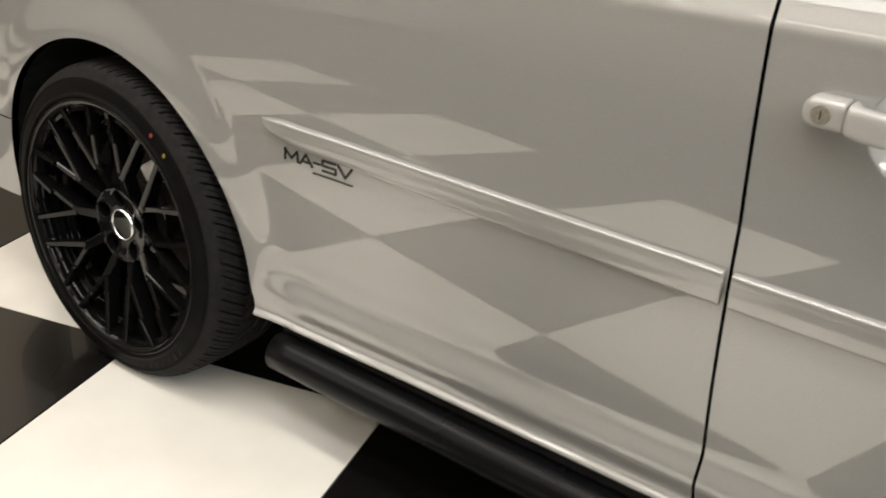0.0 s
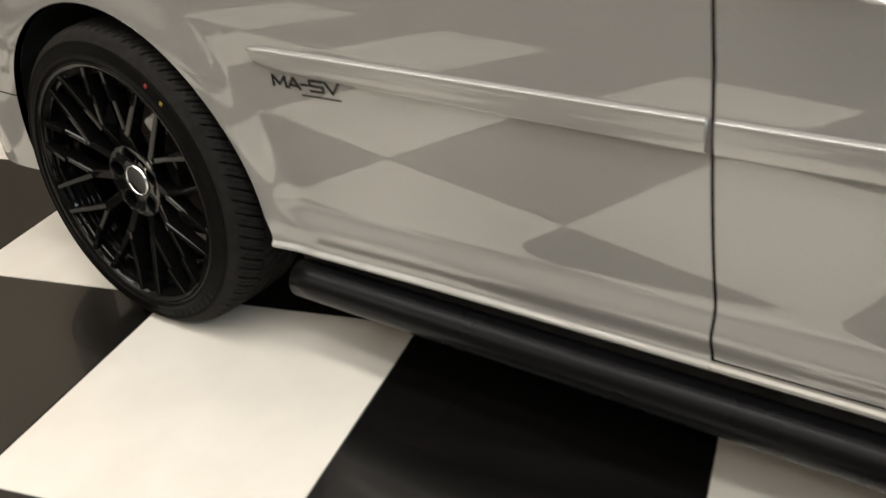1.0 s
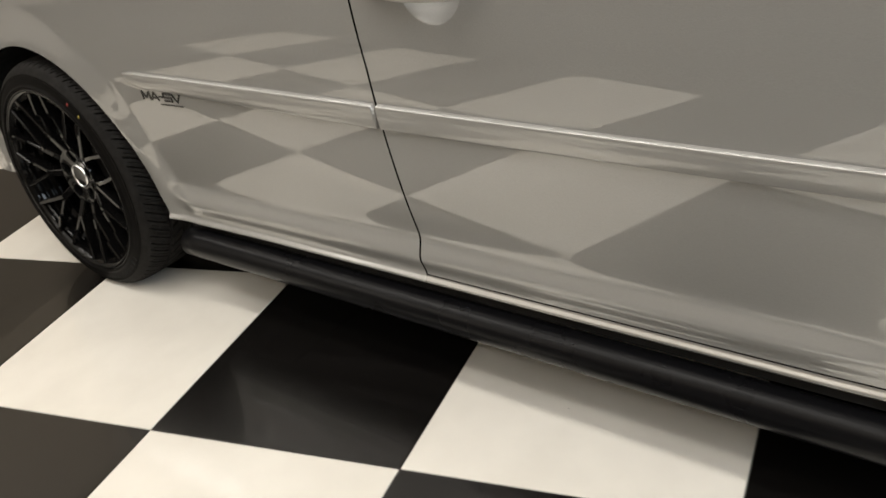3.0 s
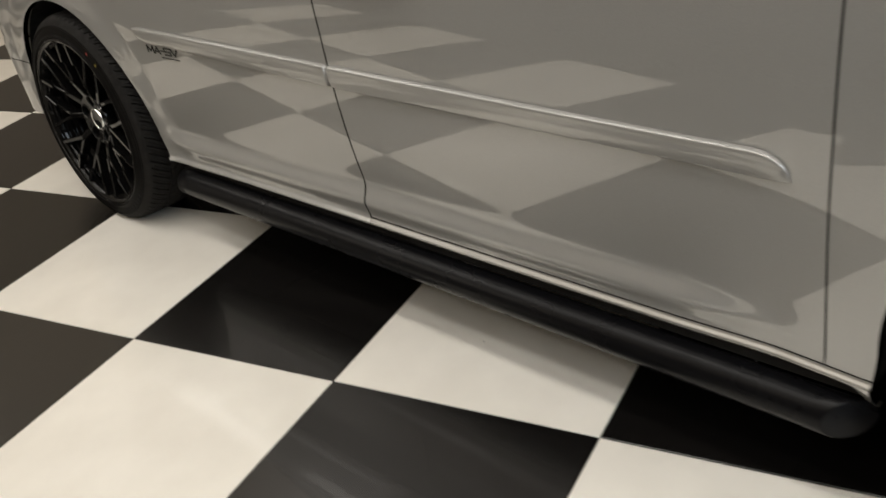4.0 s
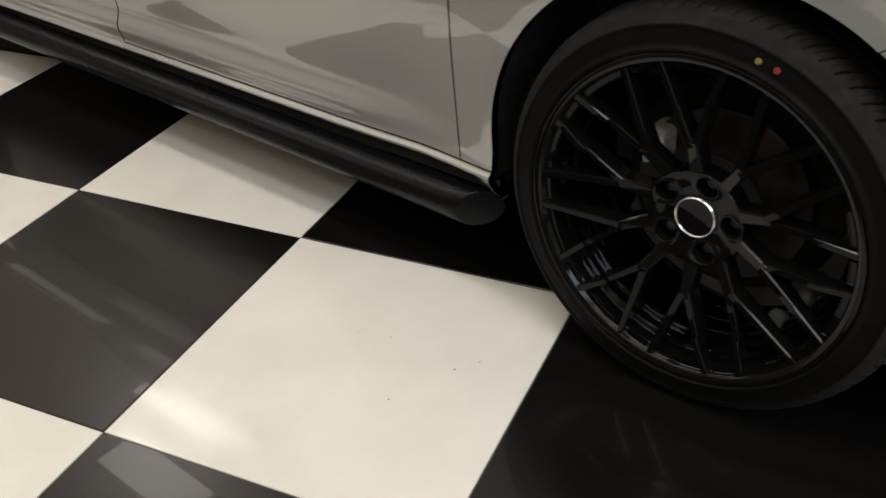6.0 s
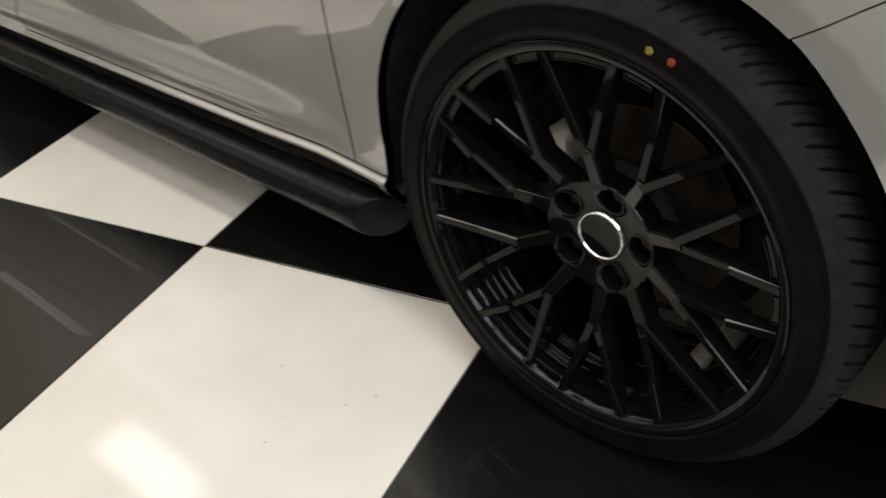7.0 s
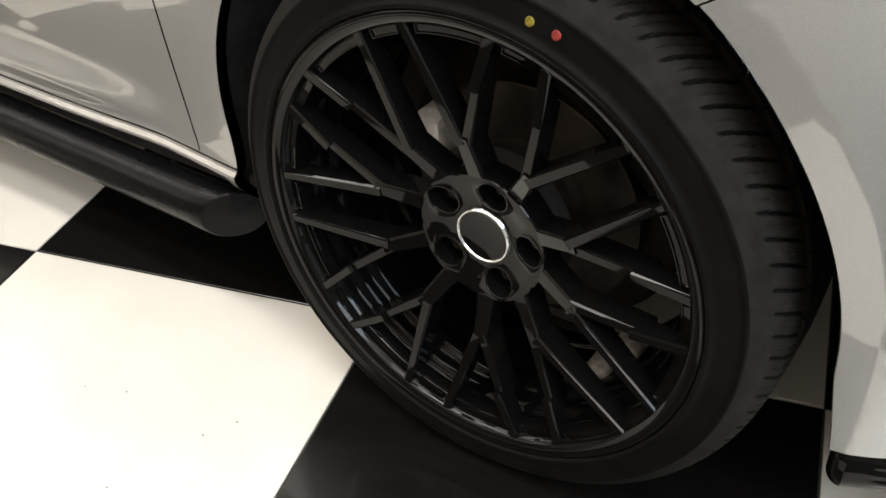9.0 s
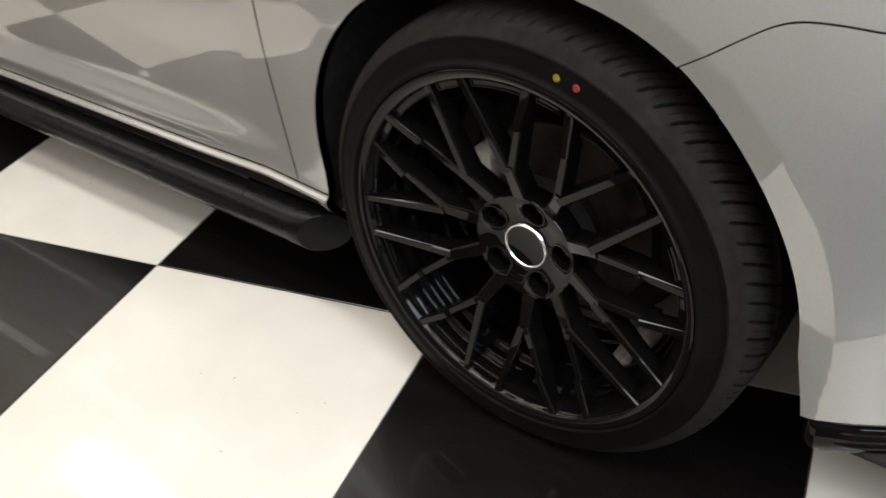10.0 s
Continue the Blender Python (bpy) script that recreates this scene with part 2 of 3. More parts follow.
def panel(name, rows, label="", mat=None, depth=0.014):
    """A pressed panel: a grid of (x, z) places on the side, with its edges folded in."""
    verts, normals, faces = [], [], []
    nr, nc = len(rows), len(rows[0])
    for row in rows:
        for x, z in row:
            verts.append((x, side(x, z), z))
            normals.append(skin_normal(x, z))
    for i in range(nr - 1):
        for j in range(nc - 1):
            a = i * nc + j
            faces.append((a, a + 1, a + nc + 1, a + nc))
    loop = [j for j in range(nc)] + [i * nc + nc - 1 for i in range(1, nr)]
    loop += [(nr - 1) * nc + j for j in range(nc - 2, -1, -1)] + [i * nc for i in range(nr - 2, 0, -1)]
    start = len(verts)
    area = sum(verts[a][0] * verts[b][2] - verts[b][0] * verts[a][2] for a, b in zip(loop, loop[1:] + loop[:1]))
    turn = 1 if area > 0 else -1
    for n, k in enumerate(loop):
        v = Vector(verts[k])
        a, b = Vector(verts[loop[n - 1]]), Vector(verts[loop[(n + 1) % len(loop)]])
        t = (b - a).normalized()
        away = Vector((t.z, 0, -t.x)) * turn
        face = normals[k]
        e = v + away * EDGE + Vector((0, EDGE, 0))
        verts += [tuple(v), tuple(v + away * EDGE * 0.7 + Vector((0, EDGE * 0.3, 0))), tuple(e), tuple(e + Vector((0, depth, 0)))]
        normals += [face, (face + away).normalized(), away, away]
    for k in range(len(loop)):
        a, b = start + 4 * k, start + 4 * ((k + 1) % len(loop))
        for m in range(3):
            faces.append((a + m, b + m, b + m + 1, a + m + 1))
    me = bpy.data.meshes.new(name)
    me.from_pydata(verts, [], faces)
    if sum(me.polygons[k].normal.y for k in range((nr - 1) * (nc - 1))) > 0:
        me.flip_normals()
    me.materials.append(mat or PAINT)
    for p in me.polygons:
        p.use_smooth = True
    me.normals_split_custom_set_from_vertices([tuple(n) for n in normals])
    ob = new(name, me)
    ob.parent = van
    if label:
        ob["label"] = label
    shared(name, ob, van, Matrix.Translation((0, WIDE, 0)) @ Matrix.Diagonal((1, -1, 1, 1)), label)
    return ob


REAR_ARCH, FRONT_R, REAR_R = -BASE - 0.013, 0.376, 0.362


def leg(z, r0=REAR_R):
    """How far the wheel arch stands from its centre at a height."""
    r = r0 + (0.034 * ((HUB - z) / 0.125) ** 1.4 if z < HUB else 0)
    return math.sqrt(max(0.0, r * r - (z - HUB) ** 2))


def arch(cx, z0, z1, n, first=-1, r0=REAR_R):
    """The arch's edge from height z0 on one side over the top to z1 on the other; first is the side it starts from."""
    out, low = [], []
    if z0 < HUB:
        k = 8
        low = [(cx + first * leg(z0 + (HUB - z0) * i / k, r0), z0 + (HUB - z0) * i / k) for i in range(k)]
    a0 = 0.0 if z0 < HUB else math.asin((z0 - HUB) / r0)
    a1 = math.pi if z1 < HUB else math.pi - math.asin((z1 - HUB) / REAR_R)
    for i in range(n + 1):
        a = a0 + (a1 - a0) * i / n
        r = REAR_R + (r0 - REAR_R) * max(0.0, math.cos(a))
        out.append((cx + first * r * math.cos(a), HUB + r * math.sin(a)))
    tail = []
    if z1 < HUB:
        k = 8
        tail = [(cx - first * leg(HUB + (z1 - HUB) * i / k, r0), HUB + (z1 - HUB) * i / k) for i in range(1, k + 1)]
    return low + out + tail


def spread(n):
    """Steps from 0 to 1, closer near 0."""
    return [(i / n) ** 1.35 for i in range(n + 1)]


def ruled(p, q, n):
    return [[(a[0] + (b[0] - a[0]) * s, a[1] + (b[1] - a[1]) * s) for s in spread(n)] for a, b in zip(p, q)]


SEAM = -1.4725


def seam_at(z):
    """The door seam leans back above the moulding."""
    return SEAM - 0.05 * max(0.0, z - 0.68)


FSEAM = lambda z: -0.454 + (z - 0.27) * 0.030
GAP = 0.0024
BOTTOM = 0.2625

# rear side panel, round the rear wheel; it turns under at the bottom
FOOT = 0.229
low = [FOOT + 0.0025 * k for k in range(16)] + [FOOT + 0.0400 + 0.005 * k for k in range(20)]
p = [(REAR_ARCH + leg(z - hang(-2.3, z)), z - hang(-2.3, z)) for z in low] + resample(arch(REAR_ARCH, low[-1] + 0.005, 0.45, 90, first=1), 118)
high = [low[-1] + 0.005 + (0.875 - low[-1] - 0.005) * k / 40 for k in range(40)] + [0.875 + 0.0025 * k for k in range(20)] + [0.925 + 0.0125 * k for k in range(10)]
q = [(seam_at(z) - GAP, z) for z in low + high] + resample([(seam_at(1.045) - GAP, 1.045), (-3.44, 1.045), (-3.44, 0.45)], 48)
panel("rear_side_panel", ruled(p, q, 70), "silver metallic rear side panel with a flared wheel arch")

# rear bumper corner
p = resample([(REAR_ARCH - leg(z), z) for z in [0.4468 - 0.1848 * i / 12 for i in range(13)]], 16)
q = resample([(-3.44, 0.4468), (-3.44, 0.262)], 16)
panel("rear_bumper", ruled(p, q, 40))

# front door, with finer rows round the handle's pocket
xs = sorted(set([round(SEAM + GAP + (FSEAM(0.6) - SEAM - 2 * GAP) * i / 110, 5) for i in range(111)] + [round(-1.362 + 0.002 * i, 5) for i in range(71)]))
zs = sorted(set([round(BOTTOM + (1.045 - BOTTOM) * i / 95, 5) for i in range(91)] + [round(0.752 + 0.0025 * i, 5) for i in range(57)]))
span = xs[-1] - xs[0]
panel("front_door", [[(seam_at(z) + GAP + (x - xs[0]) / span * (FSEAM(z) - 0.0018 - seam_at(z) - GAP), z) for x in xs] for z in zs], "silver metallic front door")

# front wing and bumper corner meet along a seam that rises from the arch and runs forward
SEAM_LINE = [(0.197, 0.6090), (0.236, 0.6322), (0.268, 0.6519), (0.295, 0.6662), (0.3167, 0.6709), (0.35, 0.6701), (0.382, 0.6663), (0.55, 0.658), (0.86, 0.650)]
p = resample(arch(0.0, BOTTOM, 0.6090, 70, first=-1, r0=FRONT_R), 110)
q = resample([(FSEAM(BOTTOM) + 0.0018, BOTTOM), (FSEAM(1.0) + 0.0018, 1.0), (0.60, 0.90), (0.86, 0.80), (0.86, 0.650)], 110)
rows = ruled(p, q, 60)
last = [(x, curve_at(SEAM_LINE, x)) for x, z in rows[-1]]
drop = [b[1] - a[1] for a, b in zip(rows[-1], last)]
rows = [[(x, z + drop[j] * ease(70, 110, i) ** 2) for j, (x, z) in enumerate(row)] for i, row in enumerate(rows)]
panel("front_wing", rows, "silver metallic front wing")
down = math.asin((0.6070 - HUB) / REAR_R)
p = [(REAR_R * math.cos(down * (1 - i / 50)), HUB + REAR_R * math.sin(down * (1 - i / 50))) for i in range(51)]
p = resample(p + [(leg(HUB - 0.010 * i, REAR_R), HUB - 0.010 * i) for i in range(1, 11)], 80)
q = resample([(0.86, 0.6471), (0.86, 0.212)], 80)
rows = ruled(p, q, 60)
drop = [curve_at(SEAM_LINE, x) - 0.0020 - z for x, z in rows[0]]
rows = [[(x, z + drop[j] * (1 - ease(0, 30, i)) ** 2) for j, (x, z) in enumerate(row)] for i, row in enumerate(rows)]
panel("front_bumper", rows, "silver painted front bumper corner")

# sill below the door and wing, in one piece with the rear side panel
zs = [0.2598, 0.2585, 0.257, 0.255, 0.253, 0.251, 0.249, 0.247, 0.245, 0.243, 0.241, 0.239, 0.237, 0.235, 0.232, FOOT]
def sill_row(z):
    """One row of the sill; ahead of the step bar its foot drops to a tip beside the wheel."""
    row = []
    for k in range(91):
        x = SEAM - GAP + (-leg(z, FRONT_R) - SEAM + GAP) * k / 90
        row.append((x, z - 0.042 * ease(-0.425, -0.395, x) * max(0.0, (0.2465 - z) / 0.0175)))
    return row


panel("sill", [sill_row(z) for z in zs], "silver painted sill below the door", TRIM_PAINT)


# side mouldings
def moulding(name, x0, x1, top, low, tip0, tip1, label):
    """A swept strip between two edges; tip0 and tip1 are the lengths over which its ends narrow to nothing."""
    bm = bmesh.new()
    n, across = 150, 32
    rows = []
    for i in range(n + 1):
        u = i / n
        x = x0 + (x1 - x0) * (u * u * (3 - 2 * u))
        a, b = curve_at(top, x), curve_at(low, x)
        f = 1.0
        if tip0 and x < x0 + tip0:
            f = max(0.15, math.sqrt(max(0.0, 1 - ((x0 + tip0 - x) / tip0) ** 2)))
        if tip1 and x > x1 - tip1:
            f = math.sqrt(max(0.0, 1 - ((x - x1 + tip1) / tip1) ** 2))
            a = b + (a - b) * max(f, 0.02)
        row = []
        for j in range(across + 1):
            v = (j / across) ** 1.5
            out = 0.0102 * f * curve_at([(0, 0), (0.012, 0.40), (0.03, 0.68), (0.055, 0.84), (0.09, 0.91), (0.3, 0.965), (0.52, 1.0), (0.62, 0.985), (0.85, 0.87), (0.95, 0.75), (0.99, 0.55), (1.0, 0.05)], v) + 0.0003
            z = a + (b - a) * v
            row.append(bm.verts.new((x, side(x, z) - out, z)))
        rows.append(row)
    for a, b in zip(rows, rows[1:]):
        for j in range(across):
            bm.faces.new((a[j], b[j], b[j + 1], a[j + 1]))
    bm.faces.new(rows[0])
    bm.faces.new(rows[-1][::-1])
    return part(name, bm, MOULD_PAINT, van, label, smooth=True)


TOP = [(-2.252, 0.6270), (-2.235, 0.6300), (-2.15, 0.6310), (-1.97, 0.6280), (-1.48, 0.6185), (-0.78, 0.6065), (-0.5, 0.603)]
LOW = [(-2.252, 0.6245), (-2.242, 0.613), (-2.217, 0.602), (-2.19, 0.5965), (-2.085, 0.592), (-1.83, 0.582), (-1.48, 0.5712), (-0.95, 0.5655), (-0.5, 0.560)]
moulding("rear_moulding", -2.252, -1.479, TOP, LOW, 0.03, 0, "silver side moulding with a tapered end")
moulding("front_moulding", -1.467, -0.500, TOP, LOW, 0, 0.055, "silver side moulding with a rounded end")

# step bar
bm = bmesh.new()
ring = 40
rows = []
BAR_R = 0.0352
stations = [(-2.254, 0.0, 0.0), (-2.254, 0.95, 0.0), (-2.2525, 1.0, 0.0)] + [(-2.2525 + 1.83 * i / 40, 1.0, 0.0) for i in range(1, 40)] + [(-0.415, 1.0, 1.0), (-0.412, 0.965, 1.0), (-0.410, 0.0, 1.0)]
for x, f, cut in stations:
    u = (x + 2.254) / 1.854
    mid_y, mid_z = 0.015, 0.1867 - 0.0112 * u
    rows.append([bm.verts.new((x + cut * (0.85 * BAR_R * f * math.cos(a)), mid_y + BAR_R * f * math.cos(a), mid_z + BAR_R * f * math.sin(a)))
                 for a in [2 * math.pi * k / ring for k in range(ring)]])
for a, b in zip(rows, rows[1:]):
    for k in range(ring):
        bm.faces.new((a[k], b[k], b[(k + 1) % ring], a[(k + 1) % ring]))
bmesh.ops.remove_doubles(bm, verts=bm.verts, dist=1e-5)
step_bar = part("step_bar", bm, BAR_BLACK, van, "black powder-coated side step tube", smooth=True)
for f in step_bar.data.polygons:
    f.use_smooth = -2.2524 < f.center.x and abs(f.normal.x) < 0.35
shared("step_bar", step_bar, van, Matrix.Translation((0, WIDE, 0)) @ Matrix.Diagonal((1, -1, 1, 1)))
for x in (-2.1, -1.3, -0.62):
    bm = bmesh.new()
    box(bm, (x - 0.02, 0.045, 0.160), (x + 0.02, 0.30, 0.173), 0.002)
    part("step_bracket", bm, DARK, van)

# badge: wide square letters drawn with straight strokes, on a short underline
BADGE_X, BADGE_Z, TALL_LETTER, STROKE = -2.2050, 0.5690, 0.0172, 0.0036
LETTERS = {"M": (0.0, [(0.0, 0, 0.04, 1), (0.04, 1, 0.5, 0.22), (0.5, 0.22, 0.96, 1), (0.96, 1, 1.0, 0)], 0.0285), "A": (0.0335, [(0.0, 0, 0.5, 1), (0.5, 1, 1.0, 0), (0.2, 0.28, 0.8, 0.28)], 0.0255),
           "-": (0.0630, [(0.0, 0.5, 1, 0.5)], 0.0130), "S": (0.0815, [(1, 1, 0.05, 1), (0.0, 0.95, 0.0, 0.55), (0.0, 0.5, 1, 0.5), (1, 0.45, 1, 0.05), (0.95, 0, 0, 0)], 0.0270),
           "V": (0.1140, [(0, 1, 0.5, 0), (0.5, 0, 1, 1)], 0.0280)}
for start, strokes, wide in LETTERS.values():
    bm = bmesh.new()
    for ax, az, bx, bz in strokes:
        p, q = Vector((ax * wide, az * TALL_LETTER)), Vector((bx * wide, bz * TALL_LETTER))
        along = (q - p).normalized()
        across = Vector((-along.y, along.x)) * STROKE / 2
        p, q = p - along * STROKE * 0.4, q + along * STROKE * 0.4
        lo, hi = [], []
        for c in (p - across, q - across, q + across, p + across):
            x, z = BADGE_X + start + c.x, BADGE_Z + c.y
            lo.append(bm.verts.new((x, side(x, z) + 0.0002, z)))
            hi.append(bm.verts.new((x, side(x, z) - 0.0018, z)))
        bm.faces.new(hi)
        for k in range(4):
            bm.faces.new((lo[k], lo[(k + 1) % 4], hi[(k + 1) % 4], hi[k]))
    part("badge_letter", bm, BADGE, van, "dark chrome model letter")
bm = bmesh.new()
lie = side(-2.09, 0.564)
box(bm, (-2.145, lie - 0.0025, 0.5590), (-2.062, lie + 0.0005, 0.5608), 0.0004)
part("badge_underline", bm, BADGE, van)

# door handle: a pull grip beside a round-ended plate that holds the lock
def rounded(x0, x1, r0, r1, tall, face, thick):
    """A bar along x whose ends are rounded by r0 and r1; face(u) and thick(u) give its outer face and its depth."""
    bm = bmesh.new()
    rows = []
    n = 48
    for i in range(n + 1):
        u = 0.5 - 0.5 * math.cos(math.pi * i / n)
        x = x0 + (x1 - x0) * u
        w = tall
        for d, r in ((x - x0, r0), (x1 - x, r1)):
            if d < r:
                w = min(w, tall - r + math.sqrt(max(1e-8, r * r - (r - d) ** 2)))
        ring = []
        for k in range(28):
            a = 2 * math.pi * k / 28
            c, q = math.cos(a), math.sin(a)
            c, q = math.copysign(abs(c) ** 0.5, c), math.copysign(abs(q) ** 0.62, q)
            edge = min(1.0, w / tall) ** 0.5
            ring.append(bm.verts.new((x, face(u) + thick(u) * (0.5 - 0.5 * c * edge), 0.8285 + w * q)))
        rows.append(ring)
    for a, b in zip(rows, rows[1:]):
        for k in range(28):
            bm.faces.new((a[k], b[k], b[(k + 1) % 28], a[(k + 1) % 28]))
    bm.faces.new(rows[0])
    bm.faces.new(rows[-1][::-1])
    return bm


grip = rounded(-1.3795, -1.206, 0.004, 0.0155, 0.0165, lambda u: -0.029 - 0.021 * math.sin(math.pi * min(1, u * 0.92 + 0.04)) ** 0.8,
               lambda u: 0.017 + 0.022 * max(1 - ease(0.0, 0.10, u), ease(0.92, 1.0, u)))
handle = part("door_handle", grip, HANDLE_PAINT, van, "silver pull handle with a key lock", smooth=True)
plate = rounded(-1.4265, -1.3812, 0.0165, 0.004, 0.0168, lambda u: -0.0265 + 0.004 * (1 - u), lambda u: 0.030)
part("lock_plate", plate, HANDLE_PAINT, handle, "silver round-ended lock cover", smooth=True)
bm = lathe([(0.0, 0.0), (0.0, 0.0095), (0.001, 0.0105), (0.004, 0.0105)], 28)
lock = part("lock", bm, LOCK_STEEL, handle, "round steel key lock", smooth=False)
lock.matrix_basis = Matrix.Translation((-1.4046, -0.0262, 0.8283))
bm = bmesh.new()
box(bm, (-0.0007, -0.0006, -0.0045), (0.0007, 0.001, 0.0045))
slot = part("key_slot", bm, DARK, handle)
slot.matrix_basis = Matrix.Translation((-1.4046, -0.0262, 0.8283))

# plain inner body, floor pan and upper body that close the car
bm = bmesh.new()
box(bm, (-3.30, 0.26, 0.21), (0.70, WIDE - 0.26, 0.98))
part("inner_body", bm, DARK, van)
bm = bmesh.new()
for x0, x1 in ((-BASE + 0.40, -0.405),):
    box(bm, (x0, 0.080, 0.200), (x1, WIDE - 0.080, 0.215))
part("floor_pan", bm, DARK, van)
for y0 in (0.040, WIDE - 0.046):
    bm = bmesh.new()
    box(bm, (-BASE + 0.40, y0, 0.206), (-0.405, y0 + 0.006, 0.84))
    part("inner_panel", bm, DARK, van)
for y, turn in ((0.0, 1), (WIDE, -1)):
    for cx in (0.0, REAR_ARCH):
        bm = bmesh.new()
        n = 36
        lo, hi = [], []
        for i in range(n + 1):
            a = -0.20 + (math.pi + 0.40) * i / n
            r = (0.383 if cx == 0.0 else 0.372) + (0.018 * (abs(a - math.pi / 2) - math.pi / 2) / 0.20 if abs(a - math.pi / 2) > math.pi / 2 else 0)
            lo.append(bm.verts.new((cx + r * math.cos(a), y + turn * 0.018, HUB + r * math.sin(a))))
            hi.append(bm.verts.new((cx + r * math.cos(a), y + turn * 0.27, HUB + r * math.sin(a))))
        for i in range(n):
            bm.faces.new((lo[i], lo[i + 1], hi[i + 1], hi[i]))
        bm.faces.new(hi)
        part("arch_liner", bm, PLASTIC, van, "black plastic wheel arch liner")
GLASS = material("tinted_glass", (0.004, 0.0045, 0.005), rough=0.01, spec=0.5)
vary(GLASS, 3.0, (0.008, 0.008, 0.008), (0.014, 0.014, 0.014), "Roughness")
# waist, roof edge and roof height along the car, and how far the roof edge stands in from the waist
sections = [(-3.44, 1.038, 1.50, 0.30), (-3.36, 1.038, 1.58, 0.27), (-2.5, 1.038, 1.66, 0.26), (-1.4, 1.038, 1.68, 0.26), (-0.95, 1.038, 1.60, 0.26),
            (-0.45, 1.0, 1.30, 0.20), (-0.15, 0.975, 1.09, 0.12), (0.55, 0.91, 0.99, 0.12), (0.86, 0.80, 0.82, 0.05)]
bm = bmesh.new()
rows = []
for x, z0, z1, inset in sections:
    y0, tall = side(x, z0), z1 - z0
    prof = [(y0, z0), (y0 + inset * 0.10, z0 + tall * 0.10), (y0 + inset * 0.80, z0 + tall * 0.80), (y0 + inset * 1.05, z0 + tall * 0.93), (y0 + inset * 1.5, z1 - tall * 0.02), (y0 + inset * 2.0, z1)]
    prof = prof + [(WIDE - y, z) for y, z in prof[::-1]]
    rows.append([bm.verts.new((x, y, z)) for y, z in prof])
for a, b in zip(rows, rows[1:]):
    for j in range(len(a) - 1):
        bm.faces.new((a[j], a[j + 1], b[j + 1], b[j]))
bm.faces.new(rows[0])
bm.faces.new(rows[-1][::-1])
part("upper_body", bm, PAINT, van, smooth=True)
for turn in (1, -1):
    for x0, x1 in ((-3.20, -2.42), (-2.32, -1.52), (-1.42, -0.86)):
        bm = bmesh.new()
        rows = []
        for i in range(9):
            x = x0 + (x1 - x0) * i / 8
            k = max(n for n in range(len(sections) - 1) if sections[n][0] <= x)
            u = (x - sections[k][0]) / (sections[k + 1][0] - sections[k][0])
            z0, z1, inset = [a + (b - a) * u for a, b in zip(sections[k][1:], sections[k + 1][1:])]
            y0 = side(sections[k][0], sections[k][1]) * (1 - u) + side(sections[k + 1][0], sections[k + 1][1]) * u
            row = []
            for f in (0.12, 0.34, 0.56, 0.78):
                y = y0 + inset * f - 0.004
                row.append(bm.verts.new((x, y if turn > 0 else WIDE - y, z0 + (z1 - z0) * f)))
            rows.append(row)
        for a, b in zip(rows, rows[1:]):
            for j in range(3):
                bm.faces.new((a[j], a[j + 1], b[j + 1], b[j]))
        part("side_window", bm, GLASS, van, "dark tinted side window", smooth=True)
bm = bmesh.new()
box(bm, (0.82, 0.44, 0.212), (0.88, WIDE - 0.44, 0.80), 0.015)
part("front_face", bm, PAINT, van)
bm = bmesh.new()
box(bm, (-3.47, 0.36, 0.285), (-3.40, WIDE - 0.36, 1.60), 0.015)
part("rear_face", bm, PAINT, van)

# tray under the engine, added out of view to keep light off the floor
bm = bmesh.new()
box(bm, (0.385, 0.03, 0.152), (0.80, WIDE - 0.03, 0.162), 0.002)
part("under_tray", bm, DARK, van)

# splitter below the front bumper: a smooth rounded end, then three raised ribs along its face
bm = bmesh.new()
prof = [(0.050, 0.2065, 0), (0.016, 0.2060, 0), (0.009, 0.2040, 0), (0.005, 0.2005, 0), (0.003, 0.1965, 0), (0.002, 0.1935, 1), (0.001, 0.1905, 0), (0.000, 0.1865, 0), (-0.001, 0.1835, 1), (-0.001, 0.1805, 0),
        (-0.002, 0.1765, 0), (-0.002, 0.1735, 1), (-0.002, 0.1705, 0), (-0.001, 0.1660, 0), (0.001, 0.1610, 0), (0.005, 0.1560, 0), (0.011, 0.1530, 0), (0.050, 0.1520, 0)]
rows = []
for i in range(101):
    u = i / 100
    x = 0.3715 + 0.488 * u ** 1.4
    f = math.sqrt(max(0.0, 1 - (1 - min(1.0, (x - 0.3715) / 0.020)) ** 2))
    slide = side(max(x, 0.374), 0.222) + 0.004
    rib = 0.0045 * ease(0.405, 0.440, x)
    rows.append([bm.verts.new((x, slide + (y - rib * up) * f + 0.022 * (1 - f), 0.179 + (z - 0.179) * (0.55 + 0.45 * f))) for y, z, up in prof])
for a, b in zip(rows, rows[1:]):
    for j in range(len(prof) - 1):
        bm.faces.new((a[j], b[j], b[j + 1], a[j + 1]))
bm.faces.new(rows[0])
part("front_splitter", bm, GLOSS_BLACK, van, "gloss black ribbed splitter lip", smooth=True)


